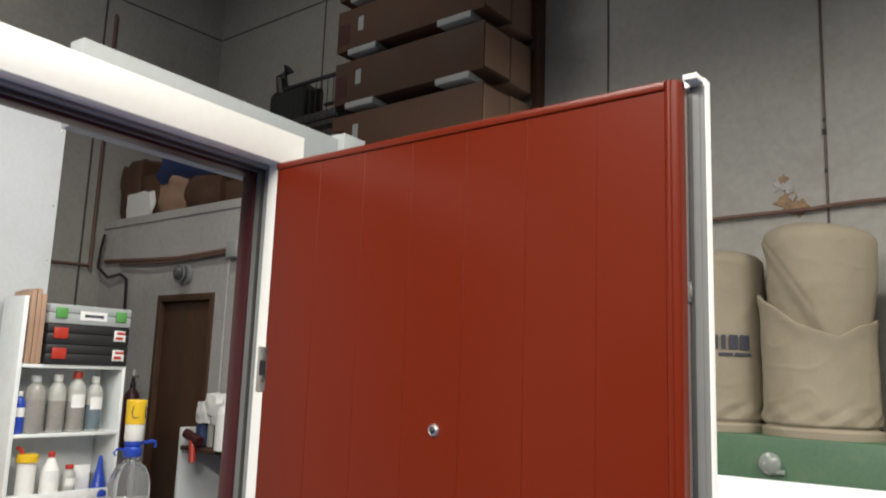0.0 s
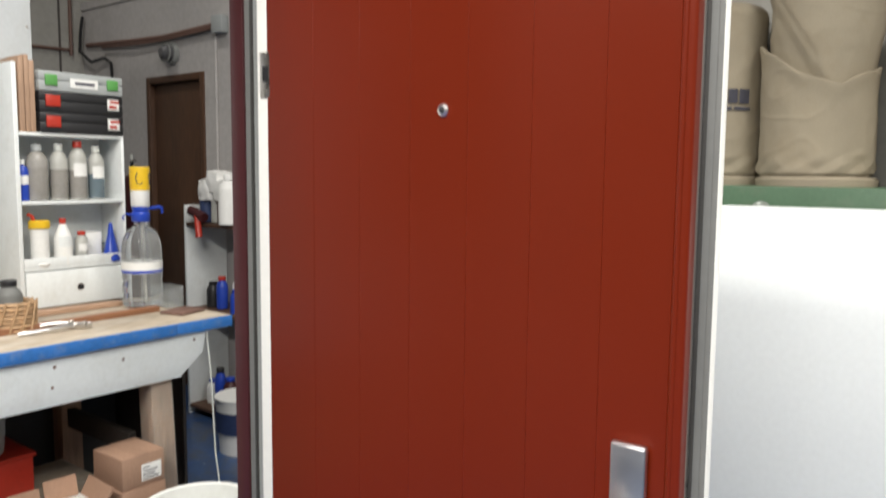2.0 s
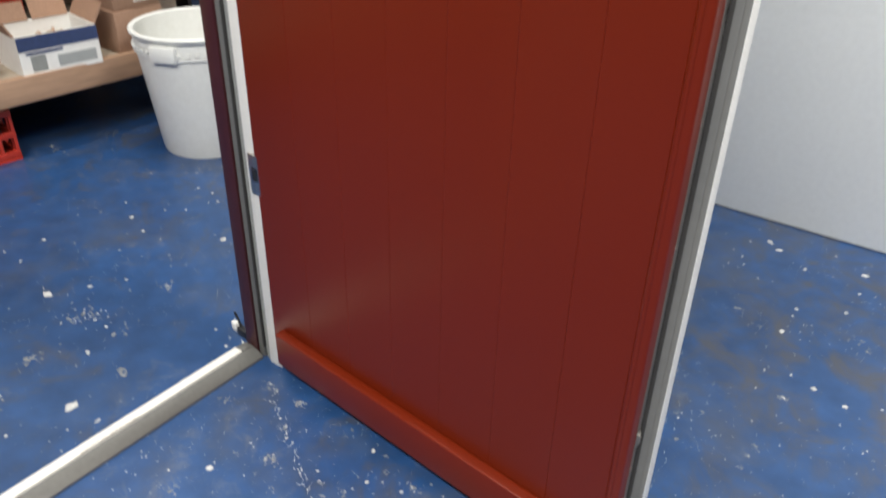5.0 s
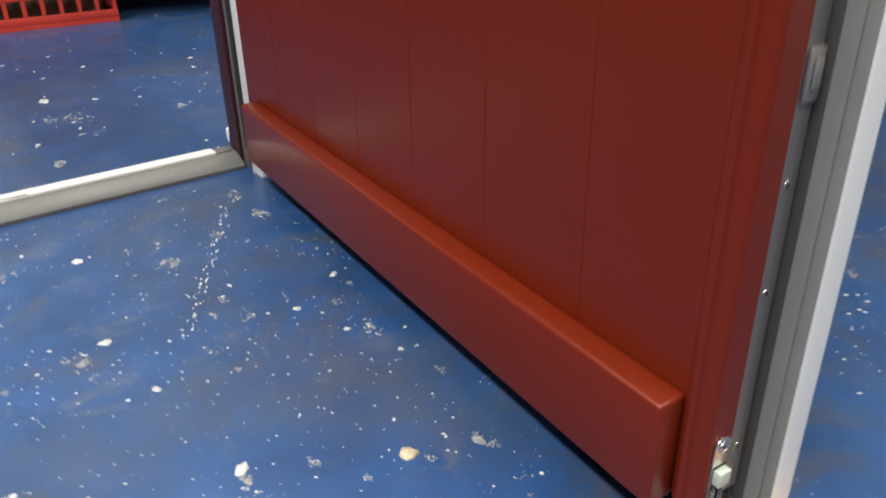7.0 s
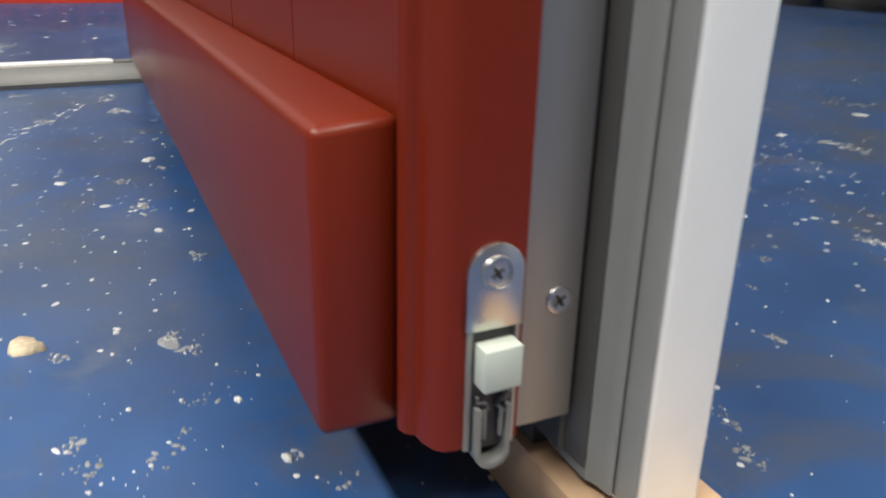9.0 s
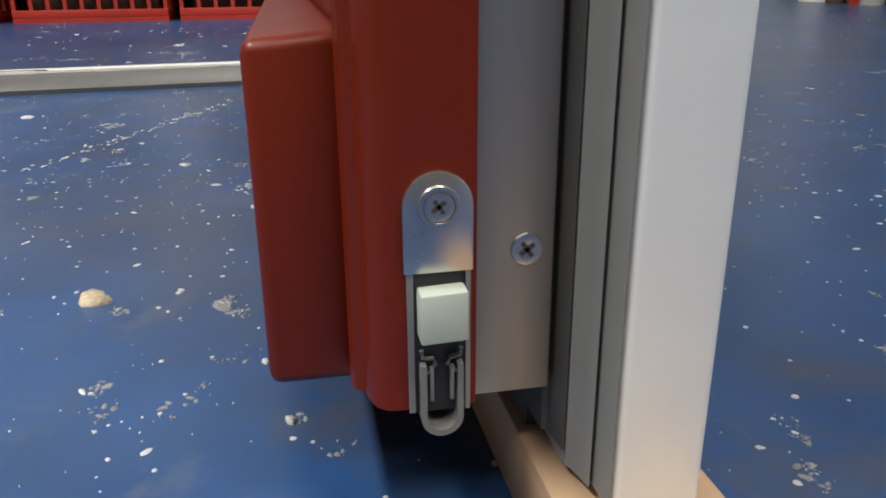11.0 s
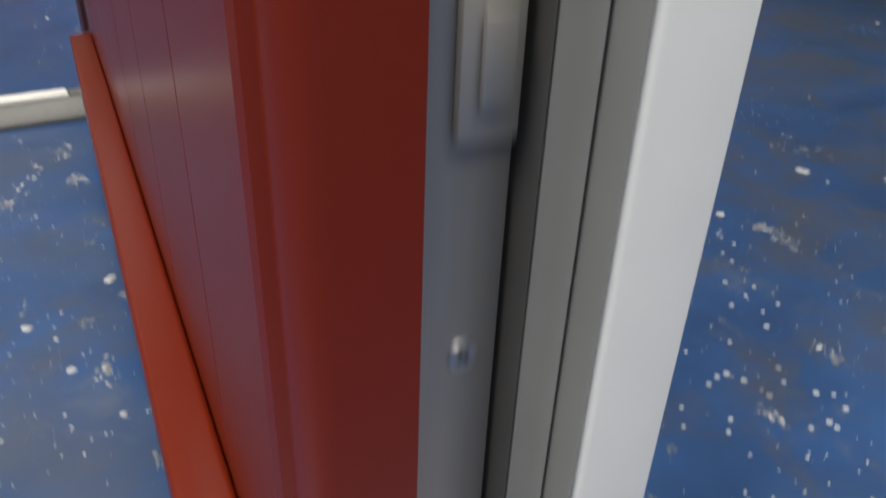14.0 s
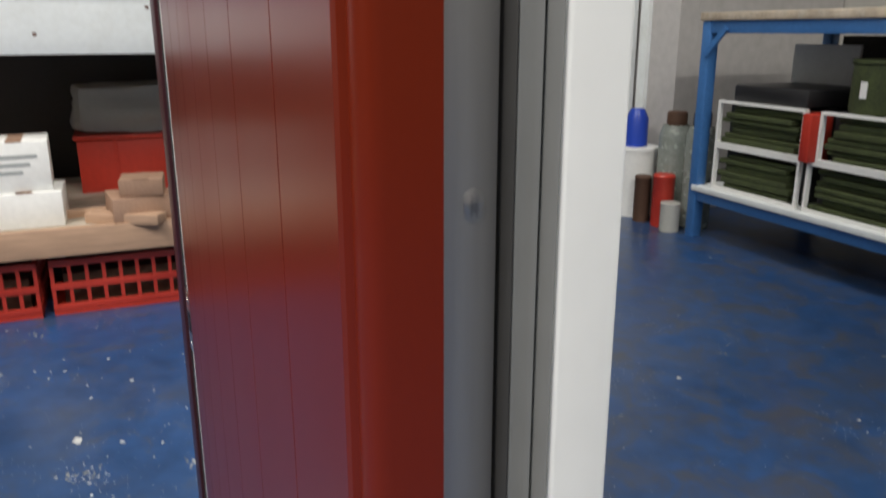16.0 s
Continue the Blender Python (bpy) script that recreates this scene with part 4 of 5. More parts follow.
def case(at, h, body, clip, label, sticker_mat):
    t = thing("tool_case", label, "tool case", "cases on the cabinet", at)
    part("tray", bm_box(-0.25, 0, 0, 0.365, 0, h * 0.55, 0.006), body, t)
    part("lid", bm_box(-0.25, 0, 0, 0.365, h * 0.56, h, 0.006), body, t)
    for y in (0.055, 0.32):
        part("clip", bm_box(0.0005, 0.007, y - 0.03, y + (0.03 if clip is REDPL and y < 0.1 else 0.02), h * 0.28, h * 0.82, 0.002), clip if (clip is not REDPL or y < 0.1) else PAPER, t)
    s = part("label_plate", bm_box(0.0005, 0.0025, 0.13 if clip is not REDPL else 0.291, 0.25 if clip is not REDPL else 0.345, h * 0.25, h * 0.72), sticker_mat, t)
    if clip is not REDPL:
        part("print", bm_box(0.0026, 0.0032, 0.15, 0.235, h * 0.4, h * 0.55), PRINT, s)
    else:
        part("print", bm_box(0.0072, 0.0078, 0.3, 0.342, h * 0.62, h * 0.75), REDPL, s)
        part("print", bm_box(0.0072, 0.0078, 0.296, 0.33, h * 0.35, h * 0.5), REDPL, s)
    return t


case((-2.19, 0.588, 1.6965), 0.085, BLACK, REDPL, "flat black tool case with red latch", PAPER)
case((-2.19, 0.588, 1.782), 0.085, BLACK, REDPL, "flat black tool case with red latch", PAPER)
case((-2.185, 0.586, 1.8675), 0.082, GREYPAINT, GREENPL, "pale grey tool case with green latches", PAPER)

# water jug with pump and yellow cup
jug = thing("water_jug", "large clear water bottle with blue hand pump", "water bottle", at=(-1.99, 0.905, 0.9535))
jp = [(0, 0.003), (0.07, 0.003), (0.082, 0.012), (0.083, 0.04), (0.079, 0.055), (0.083, 0.07), (0.083, 0.1), (0.079, 0.115), (0.083, 0.13), (0.083, 0.255), (0.077, 0.295), (0.058, 0.33), (0.034, 0.35), (0.028, 0.355), (0.028, 0.37), (0, 0.37)]
part("bottle", bm_lathe(jp, 32), CLEAR, jug)
part("wrap_label", bm_lathe([(0.0835, 0.15), (0.084, 0.15), (0.084, 0.2), (0.0835, 0.2)], 32), PAPER, jug, "pale printed wrap label")
part("label_band", bm_lathe([(0.0842, 0.152), (0.0845, 0.152), (0.0845, 0.164), (0.0842, 0.164)], 32), BLUEPL, jug)
pump = part("pump_collar", bm_lathe([(0, 0.371), (0.036, 0.371), (0.038, 0.375), (0.038, 0.405), (0.03, 0.415), (0.036, 0.42), (0.036, 0.435), (0, 0.435)], 24), BLUEPL, jug, "blue hand pump collar")
part("spout", bm_tube([(0, 0.035, 0.425), (0, 0.09, 0.43), (0, 0.1, 0.425), (0, 0.104, 0.405)], 0.008, 10), BLUEPL, pump)
part("dip_tube", bm_tube([(0.01, 0, 0.37), (0.012, 0.004, 0.02)], 0.006, 8), MILKY, pump)
part("strap", bm_tube([(0, -0.034, 0.4), (0, -0.07, 0.405), (0, -0.085, 0.39), (0, -0.075, 0.38)], 0.004, 8), BLUEPL, pump)
part("pump_bell", bm_lathe([(0, 0.4355), (0.036, 0.4355), (0.039, 0.44), (0.039, 0.505), (0, 0.505)], 24), PAPER, pump, "white pump bellows")
cup = thing("yellow_cup", "bright yellow cup upside down on the pump", "cup", at=(-1.99, 0.905, 1.459))
part("cup_body", bm_lathe([(0, 0.1), (0.04, 0.1), (0.042, 0.097), (0.0405, 0.0), (0.037, 0.0)], 28), YELLOW, cup)
for a in (-0.5, 0.85):
    part("print", moved(bm_tube([(0.0415, -0.012, 0.075), (0.0418, -0.018, 0.05), (0.0412, -0.01, 0.025), (0.0412, 0.01, 0.03)], 0.002, 6), pose(0, 0, 0, 0, 0, math.degrees(a))), PRINT, cup)
ext = thing("fire_extinguisher", "small dark red fire extinguisher hung beside the brown door", "fire extinguisher", at=(-4.17, 2.13, 1.1))
part("bottle", bm_lathe([(0, 0), (0.045, 0), (0.052, 0.012), (0.052, 0.36), (0.045, 0.39), (0.022, 0.415), (0.018, 0.43), (0, 0.43)], 24), MAROON, ext)
valve = part("valve", bm_lathe([(0, 0.4305), (0.02, 0.4305), (0.02, 0.46), (0.012, 0.47), (0.012, 0.5), (0, 0.5)], 16), BLACK, ext, "black valve head")
part("lever", bm_box(-0.01, 0.06, -0.008, 0.008, 0.502, 0.515, 0.003), STEEL, valve)
part("gauge", bm_lathe([(0, 0.5155), (0.012, 0.5155), (0.012, 0.55), (0, 0.56)], 14), PLASTIC_GREY, valve)
part("bracket", bm_box(-0.03, 0.03, 0.053, 0.069, 0.2, 0.34, 0.003), BLACK, ext)

# on the bench top
solo("stained_lath", bm_box(-0.02, 0.02, -0.75, 0.6, 0, 0.022, 0.001), BROWNBAR, "long reddish brown wooden lath on the bench", "wood lath", at=(-1.82, 0.28, 0.9538), turn=2)
solo("stained_lath", bm_box(-0.03, 0.03, -0.5, 0.35, 0, 0.02, 0.001), WOOD, "pale flat wooden lath along the cabinet foot", "wood lath", at=(-2.1, 0.5, 0.9538), turn=-2)
tray = thing("clear_tray", "small clear plastic tray with bits on the bench end", "tray", at=(-1.93, 1.0, 0.9538))
for b_ in ((-0.07, 0.07, -0.06, 0.02, 0, 0.003), (-0.07, 0.07, -0.06, -0.057, 0.0031, 0.08), (-0.07, 0.07, 0.017, 0.02, 0.0031, 0.09), (0.067, 0.07, -0.0569, 0.0169, 0.0031, 0.085), (-0.07, -0.067, -0.0569, 0.0169, 0.0031, 0.085)):
    part("tray_side", bm_box(*b_), CLEAR, tray)
solo("rusty_plate", bm_box(-0.06, 0.06, -0.07, 0.07, 0, 0.012, 0.003), PIPE, "flat rusty metal plate at the bench corner", "plate", at=(-1.73, 0.93, 0.9538), turn=15)
bk = thing("wicker_basket", "small wicker basket with dark bottle on the bench", "basket", at=(-1.88, 0.31, 0.9538))
for k in range(7):
    part("wicker_ring", bm_lathe([(0.078 + 0.002 * (k % 2), k * 0.016), (0.086 + 0.002 * (k % 2), k * 0.016 + 0.005), (0.078 + 0.002 * (k % 2), k * 0.016 + 0.0155), (0.07, k * 0.016 + 0.005), (0.078 + 0.002 * (k % 2), k * 0.016)], 24), WICKER, bk)
for k in range(14):
    a = 2 * math.pi * k / 14
    part("wicker_stake", bm_tube([(0.088 * math.cos(a), 0.088 * math.sin(a), 0), (0.09 * math.cos(a + 0.4), 0.09 * math.sin(a + 0.4), 0.112)], 0.004, 5), WICKER, bk)
bottle("ink_bottle", (-1.88, 0.31, 0.956), 0.045, 0.185, GREYRUBBER, 1, BLACK, "dark square bottle standing in a basket", neck=0.5)
gun = thing("locking_pliers", "chromed locking pliers lying on the bench", "pliers", at=(-1.75, 0.42, 0.9538), turn=70)
part("handle", bm_tube([(-0.13, -0.05, 0.008), (-0.08, -0.06, 0.012), (-0.02, -0.045, 0.016), (0.03, -0.015, 0.016), (0.06, 0.0, 0.014)], 0.0075, 10), CHROME, gun)
part("lever", bm_tube([(-0.14, 0.02, 0.008), (-0.09, 0.045, 0.012), (-0.02, 0.04, 0.02), (0.03, 0.02, 0.022), (0.06, 0.006, 0.018)], 0.0065, 10), CHROME, gun)
part("pivot", moved(bm_lathe([(0, 0.034), (0.008, 0.033), (0.01, 0.028), (0.01, 0.004), (0, 0.004)], 14), pose(0.045, 0.003, 0)), STEEL, gun)
part("jaw", bm_box(0.055, 0.115, -0.016, -0.002, 0, 0.024, 0.004), STEEL, gun)
part("jaw", bm_box(0.055, 0.105, 0.002, 0.018, 0, 0.024, 0.004), STEEL, gun)
solo("hanging_cord", bm_tube([(-1.545, 0.915, 0.9), (-1.54, 0.93, 0.7), (-1.53, 0.935, 0.4), (-1.5, 0.95, 0.1), (-1.48, 0.96, 0.004)], 0.0035, 6), PLASTIC_GREY, "thin pale cord hanging from the bench end", "cord")

# ---- on the lower shelf and under it ----
SH = 0.2625


def carton(name, at, sx, sy, sz, label, turn=0, opened=False, m=CARDBOARD, group="cartons under the bench"):
    t = thing(name, label, "carton", group, at, turn)
    if not opened:
        part("box", bm_box(-sx, 0, 0, sy, 0, sz, 0.003), m, t)
        part("tape", bm_box(-sx + 0.004, 0.001, sy / 2 - 0.02, sy / 2 + 0.02, sz, sz + 0.0008), CARDBOARD, t)
    else:
        th = 0.005
        for b_ in ((-sx, 0, 0, sy, 0, th), (-th, 0, 0, sy, th, sz), (-sx, -sx + th, 0, sy, th, sz), (-sx + th, -th, 0, th, th, sz), (-sx + th, -th, sy - th, sy, th, sz)):
            part("wall", bm_box(*b_), m, t)
        for y, a in ((0, 25), (sy, -30)):
            fl = bm_box(-sx + 0.01, -0.01, -0.003, 0.003, 0, 0.07)
            part("flap", moved(fl, pose(0, y, sz, a)), CARDBOARD, t)
    return t


c1 = carton("carton", (-1.425, 0.47, SH), 0.2, 0.18, 0.135, "plain brown carton on the lower shelf", 4)
c2 = carton("carton", (-1.43, 0.475, SH + 0.1365), 0.19, 0.17, 0.12, "brown carton with a white sticker stacked on another", 2)
part("sticker", bm_box(0.0005, 0.0015, 0.075, 0.155, 0.02, 0.08), PAPER, c2)
for k in range(4):
    part("print", bm_box(0.0016, 0.002, 0.08, 0.08 + (0.065, 0.05, 0.06, 0.03)[k], 0.026 + 0.013 * k, 0.031 + 0.013 * k), PRINT, c2)
nb = carton("nail_box", (-1.405, 0.145, SH), 0.2, 0.245, 0.12, "open blue and white printed box of wooden plugs", -3, True, PAPER)
part("band", bm_box(0.0005, 0.0015, 0, 0.245, 0.076, 0.12), PRINTBLUE, nb)
for y0, y1, h in ((0.006, 0.11, 0.06), (0.125, 0.238, 0.075)):
    part("inner_flap", moved(bm_box(-0.003, 0.003, y0, y1, 0, h), pose(-0.194, 0, 0.118, 0, -18)), CARDBOARD, nb, "raised brown inner flap")
part("print", bm_box(0.0005, 0.0012, 0.03, 0.075, 0.012, 0.06), GREY, nb)
part("print", bm_box(0.0005, 0.0012, 0.11, 0.23, 0.015, 0.05), GREYPAINT, nb)
part("print", bm_box(0.0005, 0.0012, 0.02, 0.13, 0.063, 0.071), PRINTBLUE, nb)
plugs = bmesh.new()
rp = random.Random(4)
for k in range(90):
    q = bm_tube([(0, 0, -0.02), (0, 0, 0.02)], 0.005, 6)
    q.transform(pose(-rp.uniform(0.02, 0.18), rp.uniform(0.02, 0.22), 0.045 + rp.uniform(-0.02, 0.03) , rp.uniform(0, 180), rp.uniform(0, 180), 0))
    merged(plugs, q)
tagged(part("wooden_plugs", plugs, WOOD, nb, "heap of small wooden plugs"), kind="stuff")
carton("carton", (-1.4, -0.1, SH), 0.16, 0.17, 0.075, "small brown carton at the shelf front", 8)
carton("carton", (-1.42, -0.08, SH + 0.0765), 0.12, 0.12, 0.05, "small brown carton lying on another", -6)
rb = thing("red_bin", "long red plastic storage bin under the bench", "bin", at=(-1.93, -0.2, SH))
for b_ in ((-0.28, 0, 0, 0.59, 0, 0.004), (-0.006, 0, 0, 0.59, 0.0041, 0.18), (-0.28, -0.274, 0, 0.59, 0.0041, 0.18), (-0.2739, -0.0061, 0, 0.006, 0.0041, 0.18), (-0.2739, -0.0061, 0.584, 0.59, 0.0041, 0.18)):
    part("side", bm_box(*b_, 0.001), REDPL, rb)
part("rim", bm_box(-0.29, 0.01, -0.01, 0.6, 0.1805, 0.195, 0.003), REDPL, rb)
for y in (0.12, 0.29, 0.46):
    part("rib", bm_box(0.0002, 0.006, y - 0.006, y + 0.006, 0.01, 0.18), REDPL, rb)
solo("grey_bag", sack(0.24, 0.5, 0.16, 2.2), GREYPAINT, "slack grey bag on the red bin", "bag", at=(-2.07, 0.06, SH + 0.1955))
wbx = carton("white_box", (-1.46, -0.42, SH), 0.2, 0.19, 0.1, "white printed carton on the lower shelf", 0, False, PAPER)
wbx2 = carton("white_box", (-1.47, -0.42, SH + 0.1015), 0.2, 0.17, 0.14, "white printed carton stacked on another", 3, False, PAPER)
for k in range(3):
    part("print", bm_box(0.0005, 0.001, 0.02, 0.1 + 0.02 * k, 0.05 + 0.022 * k, 0.06 + 0.022 * k), GREYPAINT, wbx2)
solo("wood_offcut", bm_box(-0.03, 0.03, -0.12, 0.1, 0, 0.03, 0.003), WOOD, "short raw timber offcut on the shelf", "wood offcut", at=(-1.43, -0.06, SH), turn=-28)
solo("pine_strip", bm_box(-0.02, 0.02, -0.5, 0.4, 0, 0.02, 0.001), WOOD, "slanting raw pine strip at the back of the shelf", "wood lath", at=(-1.62, 0.1, SH), turn=10)


def mesh_crate(at, sy, label):
    t = thing("plastic_crate", label, "crate", "red crates on the floor", at)
    sx, sz = 0.4, 0.165
    part("base", bm_box(-sx, 0, 0, sy, 0, 0.012), REDPL, t)
    for z in (0.012, 0.075, 0.145):
        part("rail", bm_box(-0.012, 0, 0, sy, z + 0.0005, z + 0.02, 0.001), REDPL, t)
        part("rail", bm_box(-sx, -0.0125, sy - 0.012, sy, z + 0.0005, z + 0.02, 0.001), REDPL, t)
        part("rail", bm_box(-sx, -sx + 0.012, 0, sy - 0.0125, z + 0.0005, z + 0.02, 0.001), REDPL, t)
    n = round(sy / 0.045)
    for k in range(n + 1):
        y = k * (sy - 0.012) / n
        part("bar", bm_box(-0.0105, -0.0015, y + 0.001, y + 0.011, 0.0128, sz), REDPL, t)
    for k in range(7):
        x = -sx + 0.03 + k * 0.055
        part("bar", bm_box(x, x + 0.01, sy - 0.0105, sy - 0.0015, 0.0128, sz), REDPL, t)
    part("inner_load", bm_box(-sx + 0.03, -0.05, 0.03, sy - 0.03, 0.0125, 0.11), DARKBOARD, t)
    return t


mesh_crate((-1.445, -0.29, 0), 0.38, "red plastic mesh crate under the bench")
mesh_crate((-1.44, -0.72, 0), 0.4, "red plastic mesh crate under the bench")
mesh_crate((-1.45, -1.16, 0), 0.4, "red plastic mesh crate under the bench")

# ---- white bucket ----
bu = thing("bucket", "large white plastic bucket standing open on the floor", "bucket", at=(-1.14, 0.588, 0))
part("body", bm_lathe([(0, 0.004), (0.145, 0.004), (0.148, 0.0), (0.152, 0.008), (0.186, 0.33), (0.192, 0.332), (0.192, 0.342), (0.187, 0.342), (0.189, 0.388), (0.199, 0.39), (0.2, 0.397), (0.195, 0.402), (0.184, 0.398), (0.148, 0.012), (0, 0.012)], 64), BUCKET, bu)
for k in range(44):
    a = 2 * math.pi * k / 44
    part("rim_tooth", moved(bm_box(-0.003, 0.004, -0.006, 0.006, -0.004, 0.004), pose(0.192 * math.cos(a), 0.192 * math.sin(a), 0.35, 0, 0, math.degrees(a))), BUCKET, bu)
part("handle_lug", moved(bm_box(-0.004, 0.014, -0.042, 0.042, -0.024, 0.024, 0.004), pose(0.188 * math.cos(-1.1), 0.188 * math.sin(-1.1), 0.352, 0, 0, math.degrees(-1.1))), BUCKET, bu)
part("residue", bm_lathe([(0, 0.02), (0.14, 0.018), (0.149, 0.0125)], 32), OFFWHITE, bu)

# ---- small shelf with bottles by the corner room ----
ss = thing("paint_shelf", "white open shelf crowded with paint bottles", "shelf unit", at=(-3.14, 1.88, 0))
part("side_panel", bm_box(-0.01, 0.01, 0, 0.3, 0, 1.33, 0.001), OFFWHITE, ss)
part("side_panel", bm_box(1.0, 1.02, 0, 0.3, 0, 1.33, 0.001), OFFWHITE, ss)
for z in (0.04, 0.66, 1.2):
    part("shelf", bm_box(0.0105, 0.9995, 0.0, 0.3, z, z + 0.022, 0.001), DARKBOARD, ss)
rq = random.Random(11)
for z, n in ((0.683, 9), (1.223, 8), (0.063, 6)):
    for k in range(n):
        x = -3.03 + k * 0.1 + rq.uniform(-0.01, 0.01)
        body_m = rq.choice([PAPER, MILKY, BLUEPL, MAROON, GREY, DARKBOARD, PRINTBLUE, BLACK])
        cap_m = rq.choice([REDPL, BLUEPL, PAPER, BLACK, BLUEPL])
        bottle("paint_bottle", (x, 1.95 + rq.uniform(0, 0.1), z), rq.uniform(0.034, 0.046), rq.uniform(0.14, 0.26), body_m, 1, cap_m, "paint bottle crowded on the white shelf", neck=0.55, group="bottles on the paint shelf")
bottle("bleach_bottle", (-2.72, 1.9, 1.223), 0.06, 0.3, PAPER, 1, PAPER, "tall white canister at the shelf front", neck=0.4)
for k, (x, z) in enumerate(((-2.99, 1.36), (-2.91, 1.41), (-2.84, 1.36))):
    solo("plastic_bag", sack(0.12, 0.12, 0.13, 20 + k), PAPER, "crumpled white plastic bag lying on bottles", "bag", "bags on the shelf", at=(x, 1.97, z))
gun2 = thing("spray_gun", "red spray gun hanging at the shelf edge", "spray gun", at=(-2.98, 1.87, 1.24))
part("body", bm_tube([(-0.08, 0, 0.06), (0.06, 0, 0.02)], 0.03, 10), MAROON, gun2)
part("grip", bm_tube([(0.0, -0.01, 0.03), (0.03, -0.02, -0.1)], 0.02, 10), REDPL, gun2)
pp = thing("paint_bucket", "white paint pail with a blue wrap label on the floor", "pail", at=(-2.35, 1.7, 0))
part("body", bm_lathe([(0, 0), (0.13, 0), (0.15, 0.3), (0.155, 0.3), (0.155, 0.31), (0, 0.311)], 28), PAPER, pp)
part("wrap_label", bm_lathe([(0.1455, 0.12), (0.147, 0.12), (0.154, 0.24), (0.1525, 0.24)], 28), PRINTBLUE, pp, "blue wrap label")

# ---- blue trolley table behind the door ----
tr = thing("steel_trolley", "blue steel work table with lower shelf", "table", at=(-1.47, 2.04, 0))
for x in (0.0, 1.75):
    for y in (0.0, 0.62):
        part("leg", bm_box(x - 0.022, x + 0.022, y - 0.022, y + 0.022, 0, 0.835, 0.003), TROLLEYBLUE, tr)
for y in (0.0, 0.62):
    part("rail", bm_box(0.0225, 1.7275, y - 0.018, y + 0.018, 0.79, 0.835, 0.002), TROLLEYBLUE, tr)
    part("rail", bm_box(0.0225, 1.7275, y - 0.016, y + 0.016, 0.15, 0.19, 0.002), TROLLEYBLUE, tr)
for x in (0, 1.75):
    part("rail", bm_box(x - 0.016, x + 0.016, 0.0225, 0.5975, 0.79, 0.835), TROLLEYBLUE, tr)
    part("rail", bm_box(x - 0.016, x + 0.016, 0.0225, 0.5975, 0.15, 0.19), TROLLEYBLUE, tr)
part("brace", moved(bm_box(-0.012, 0.012, -0.004, 0.004, -0.07, 0.07), pose(0.06, -0.0265, 0.76, 0, 45)), TROLLEYBLUE, tr)
part("top", bm_box(-0.03, 1.78, -0.03, 0.65, 0.8355, 0.865, 0.003), BENCHTOP, tr, "worn board table top")
part("shelf", bm_box(-0.0, 1.75, -0.03, 0.62, 0.1905, 0.212, 0.002), OFFWHITE, tr, "white lower shelf board")
part("back_sheet", bm_box(0.12, 1.7, 0.55, 0.56, 0.2125, 0.78), WOOD_AND_SHADE, tr, "dark back sheet")
rt = random.Random(21)


def bin_box(x, z, w, label):
    t = thing("green_bin", label, "storage bin", "green bins on the table shelf", at=(x, 2.03, z))
    part("frame", bm_box(-0.01, w + 0.01, 0.003, 0.02, 0, 0.012), PAPER, t, "white edging")
    part("frame", bm_box(-0.01, w + 0.01, 0.003, 0.02, 0.158, 0.168), PAPER, t, "white edging")
    for a in (-0.01, w):
        part("frame", bm_box(a, a + 0.01, 0.003, 0.02, 0.0125, 0.1575), PAPER, t, "white edging")
    part("back", bm_box(0.0005, w - 0.0005, 0.06, 0.34, 0.0125, 0.1575), BLACK, t)
    z0 = 0.0127
    while z0 < 0.14:
        h = rt.uniform(0.012, 0.024)
        pad = bm_box(0.004 + rt.uniform(0, 0.05), w - 0.004 - rt.uniform(0, 0.05), 0.004 + rt.uniform(0, 0.03), 0.0595, 0, h, 0.003)
        part("pad", moved(pad, pose(0, 0, z0, 0, rt.uniform(-0.8, 0.8))), GREENBOX, t, "olive abrasive pad")
        z0 += h + rt.uniform(0.001, 0.005)
    return t


for r_ in range(2):
    for k in range(4):
        bin_box(-1.375 + k * 0.44 + (0.03 if r_ and k else 0), 0.2125 + r_ * 0.1685, 0.39, "white-edged bin stacked with olive pads")
solo("black_tray", bm_box(-0.17, 0.17, 0, 0.3, 0, 0.06, 0.01), BLACK, "flat black tray on top of the bins", "tray", at=(-1.16, 2.05, 0.5495))
drum = thing("olive_drum", "olive round drum with a pale mark on the bins", "drum", at=(-0.78, 2.15, 0.5495))
part("body", bm_lathe([(0, 0), (0.1, 0), (0.105, 0.01), (0.105, 0.15), (0.11, 0.155), (0.11, 0.165), (0, 0.166)], 24), GREENBOX, drum)
part("sticker", bm_box(-0.012, 0.012, -0.1075, -0.1055, 0.05, 0.1), PAPER, drum, "small pale sticker")
solo("black_machine", sack(0.5, 0.35, 0.2, 13), BLACK, "dark hand machine stored under the table top", "machine", at=(-0.38, 2.25, 0.5495))
solo("red_case", bm_box(-0.02, 0.02, 0, 0.1, 0, 0.16, 0.008), REDPL, "narrow red canister between the bins", "canister", at=(-0.938, 2.0, 0.3815))
solo("white_sheet", bm_box(-0.15, 0.15, -0.005, 0.005, 0, 0.2, 0.001), PAPER, "white sheet leaning under the table top", "sheet", at=(-1.25, 2.4, 0.5495))
pot = thing("white_pail", "white pail with blue cap beside the table", "pail", at=(-1.9, 2.05, 0))
part("body", bm_lathe([(0, 0), (0.09, 0), (0.1, 0.29), (0.104, 0.29), (0.104, 0.305), (0, 0.306)], 24), PAPER, pot)
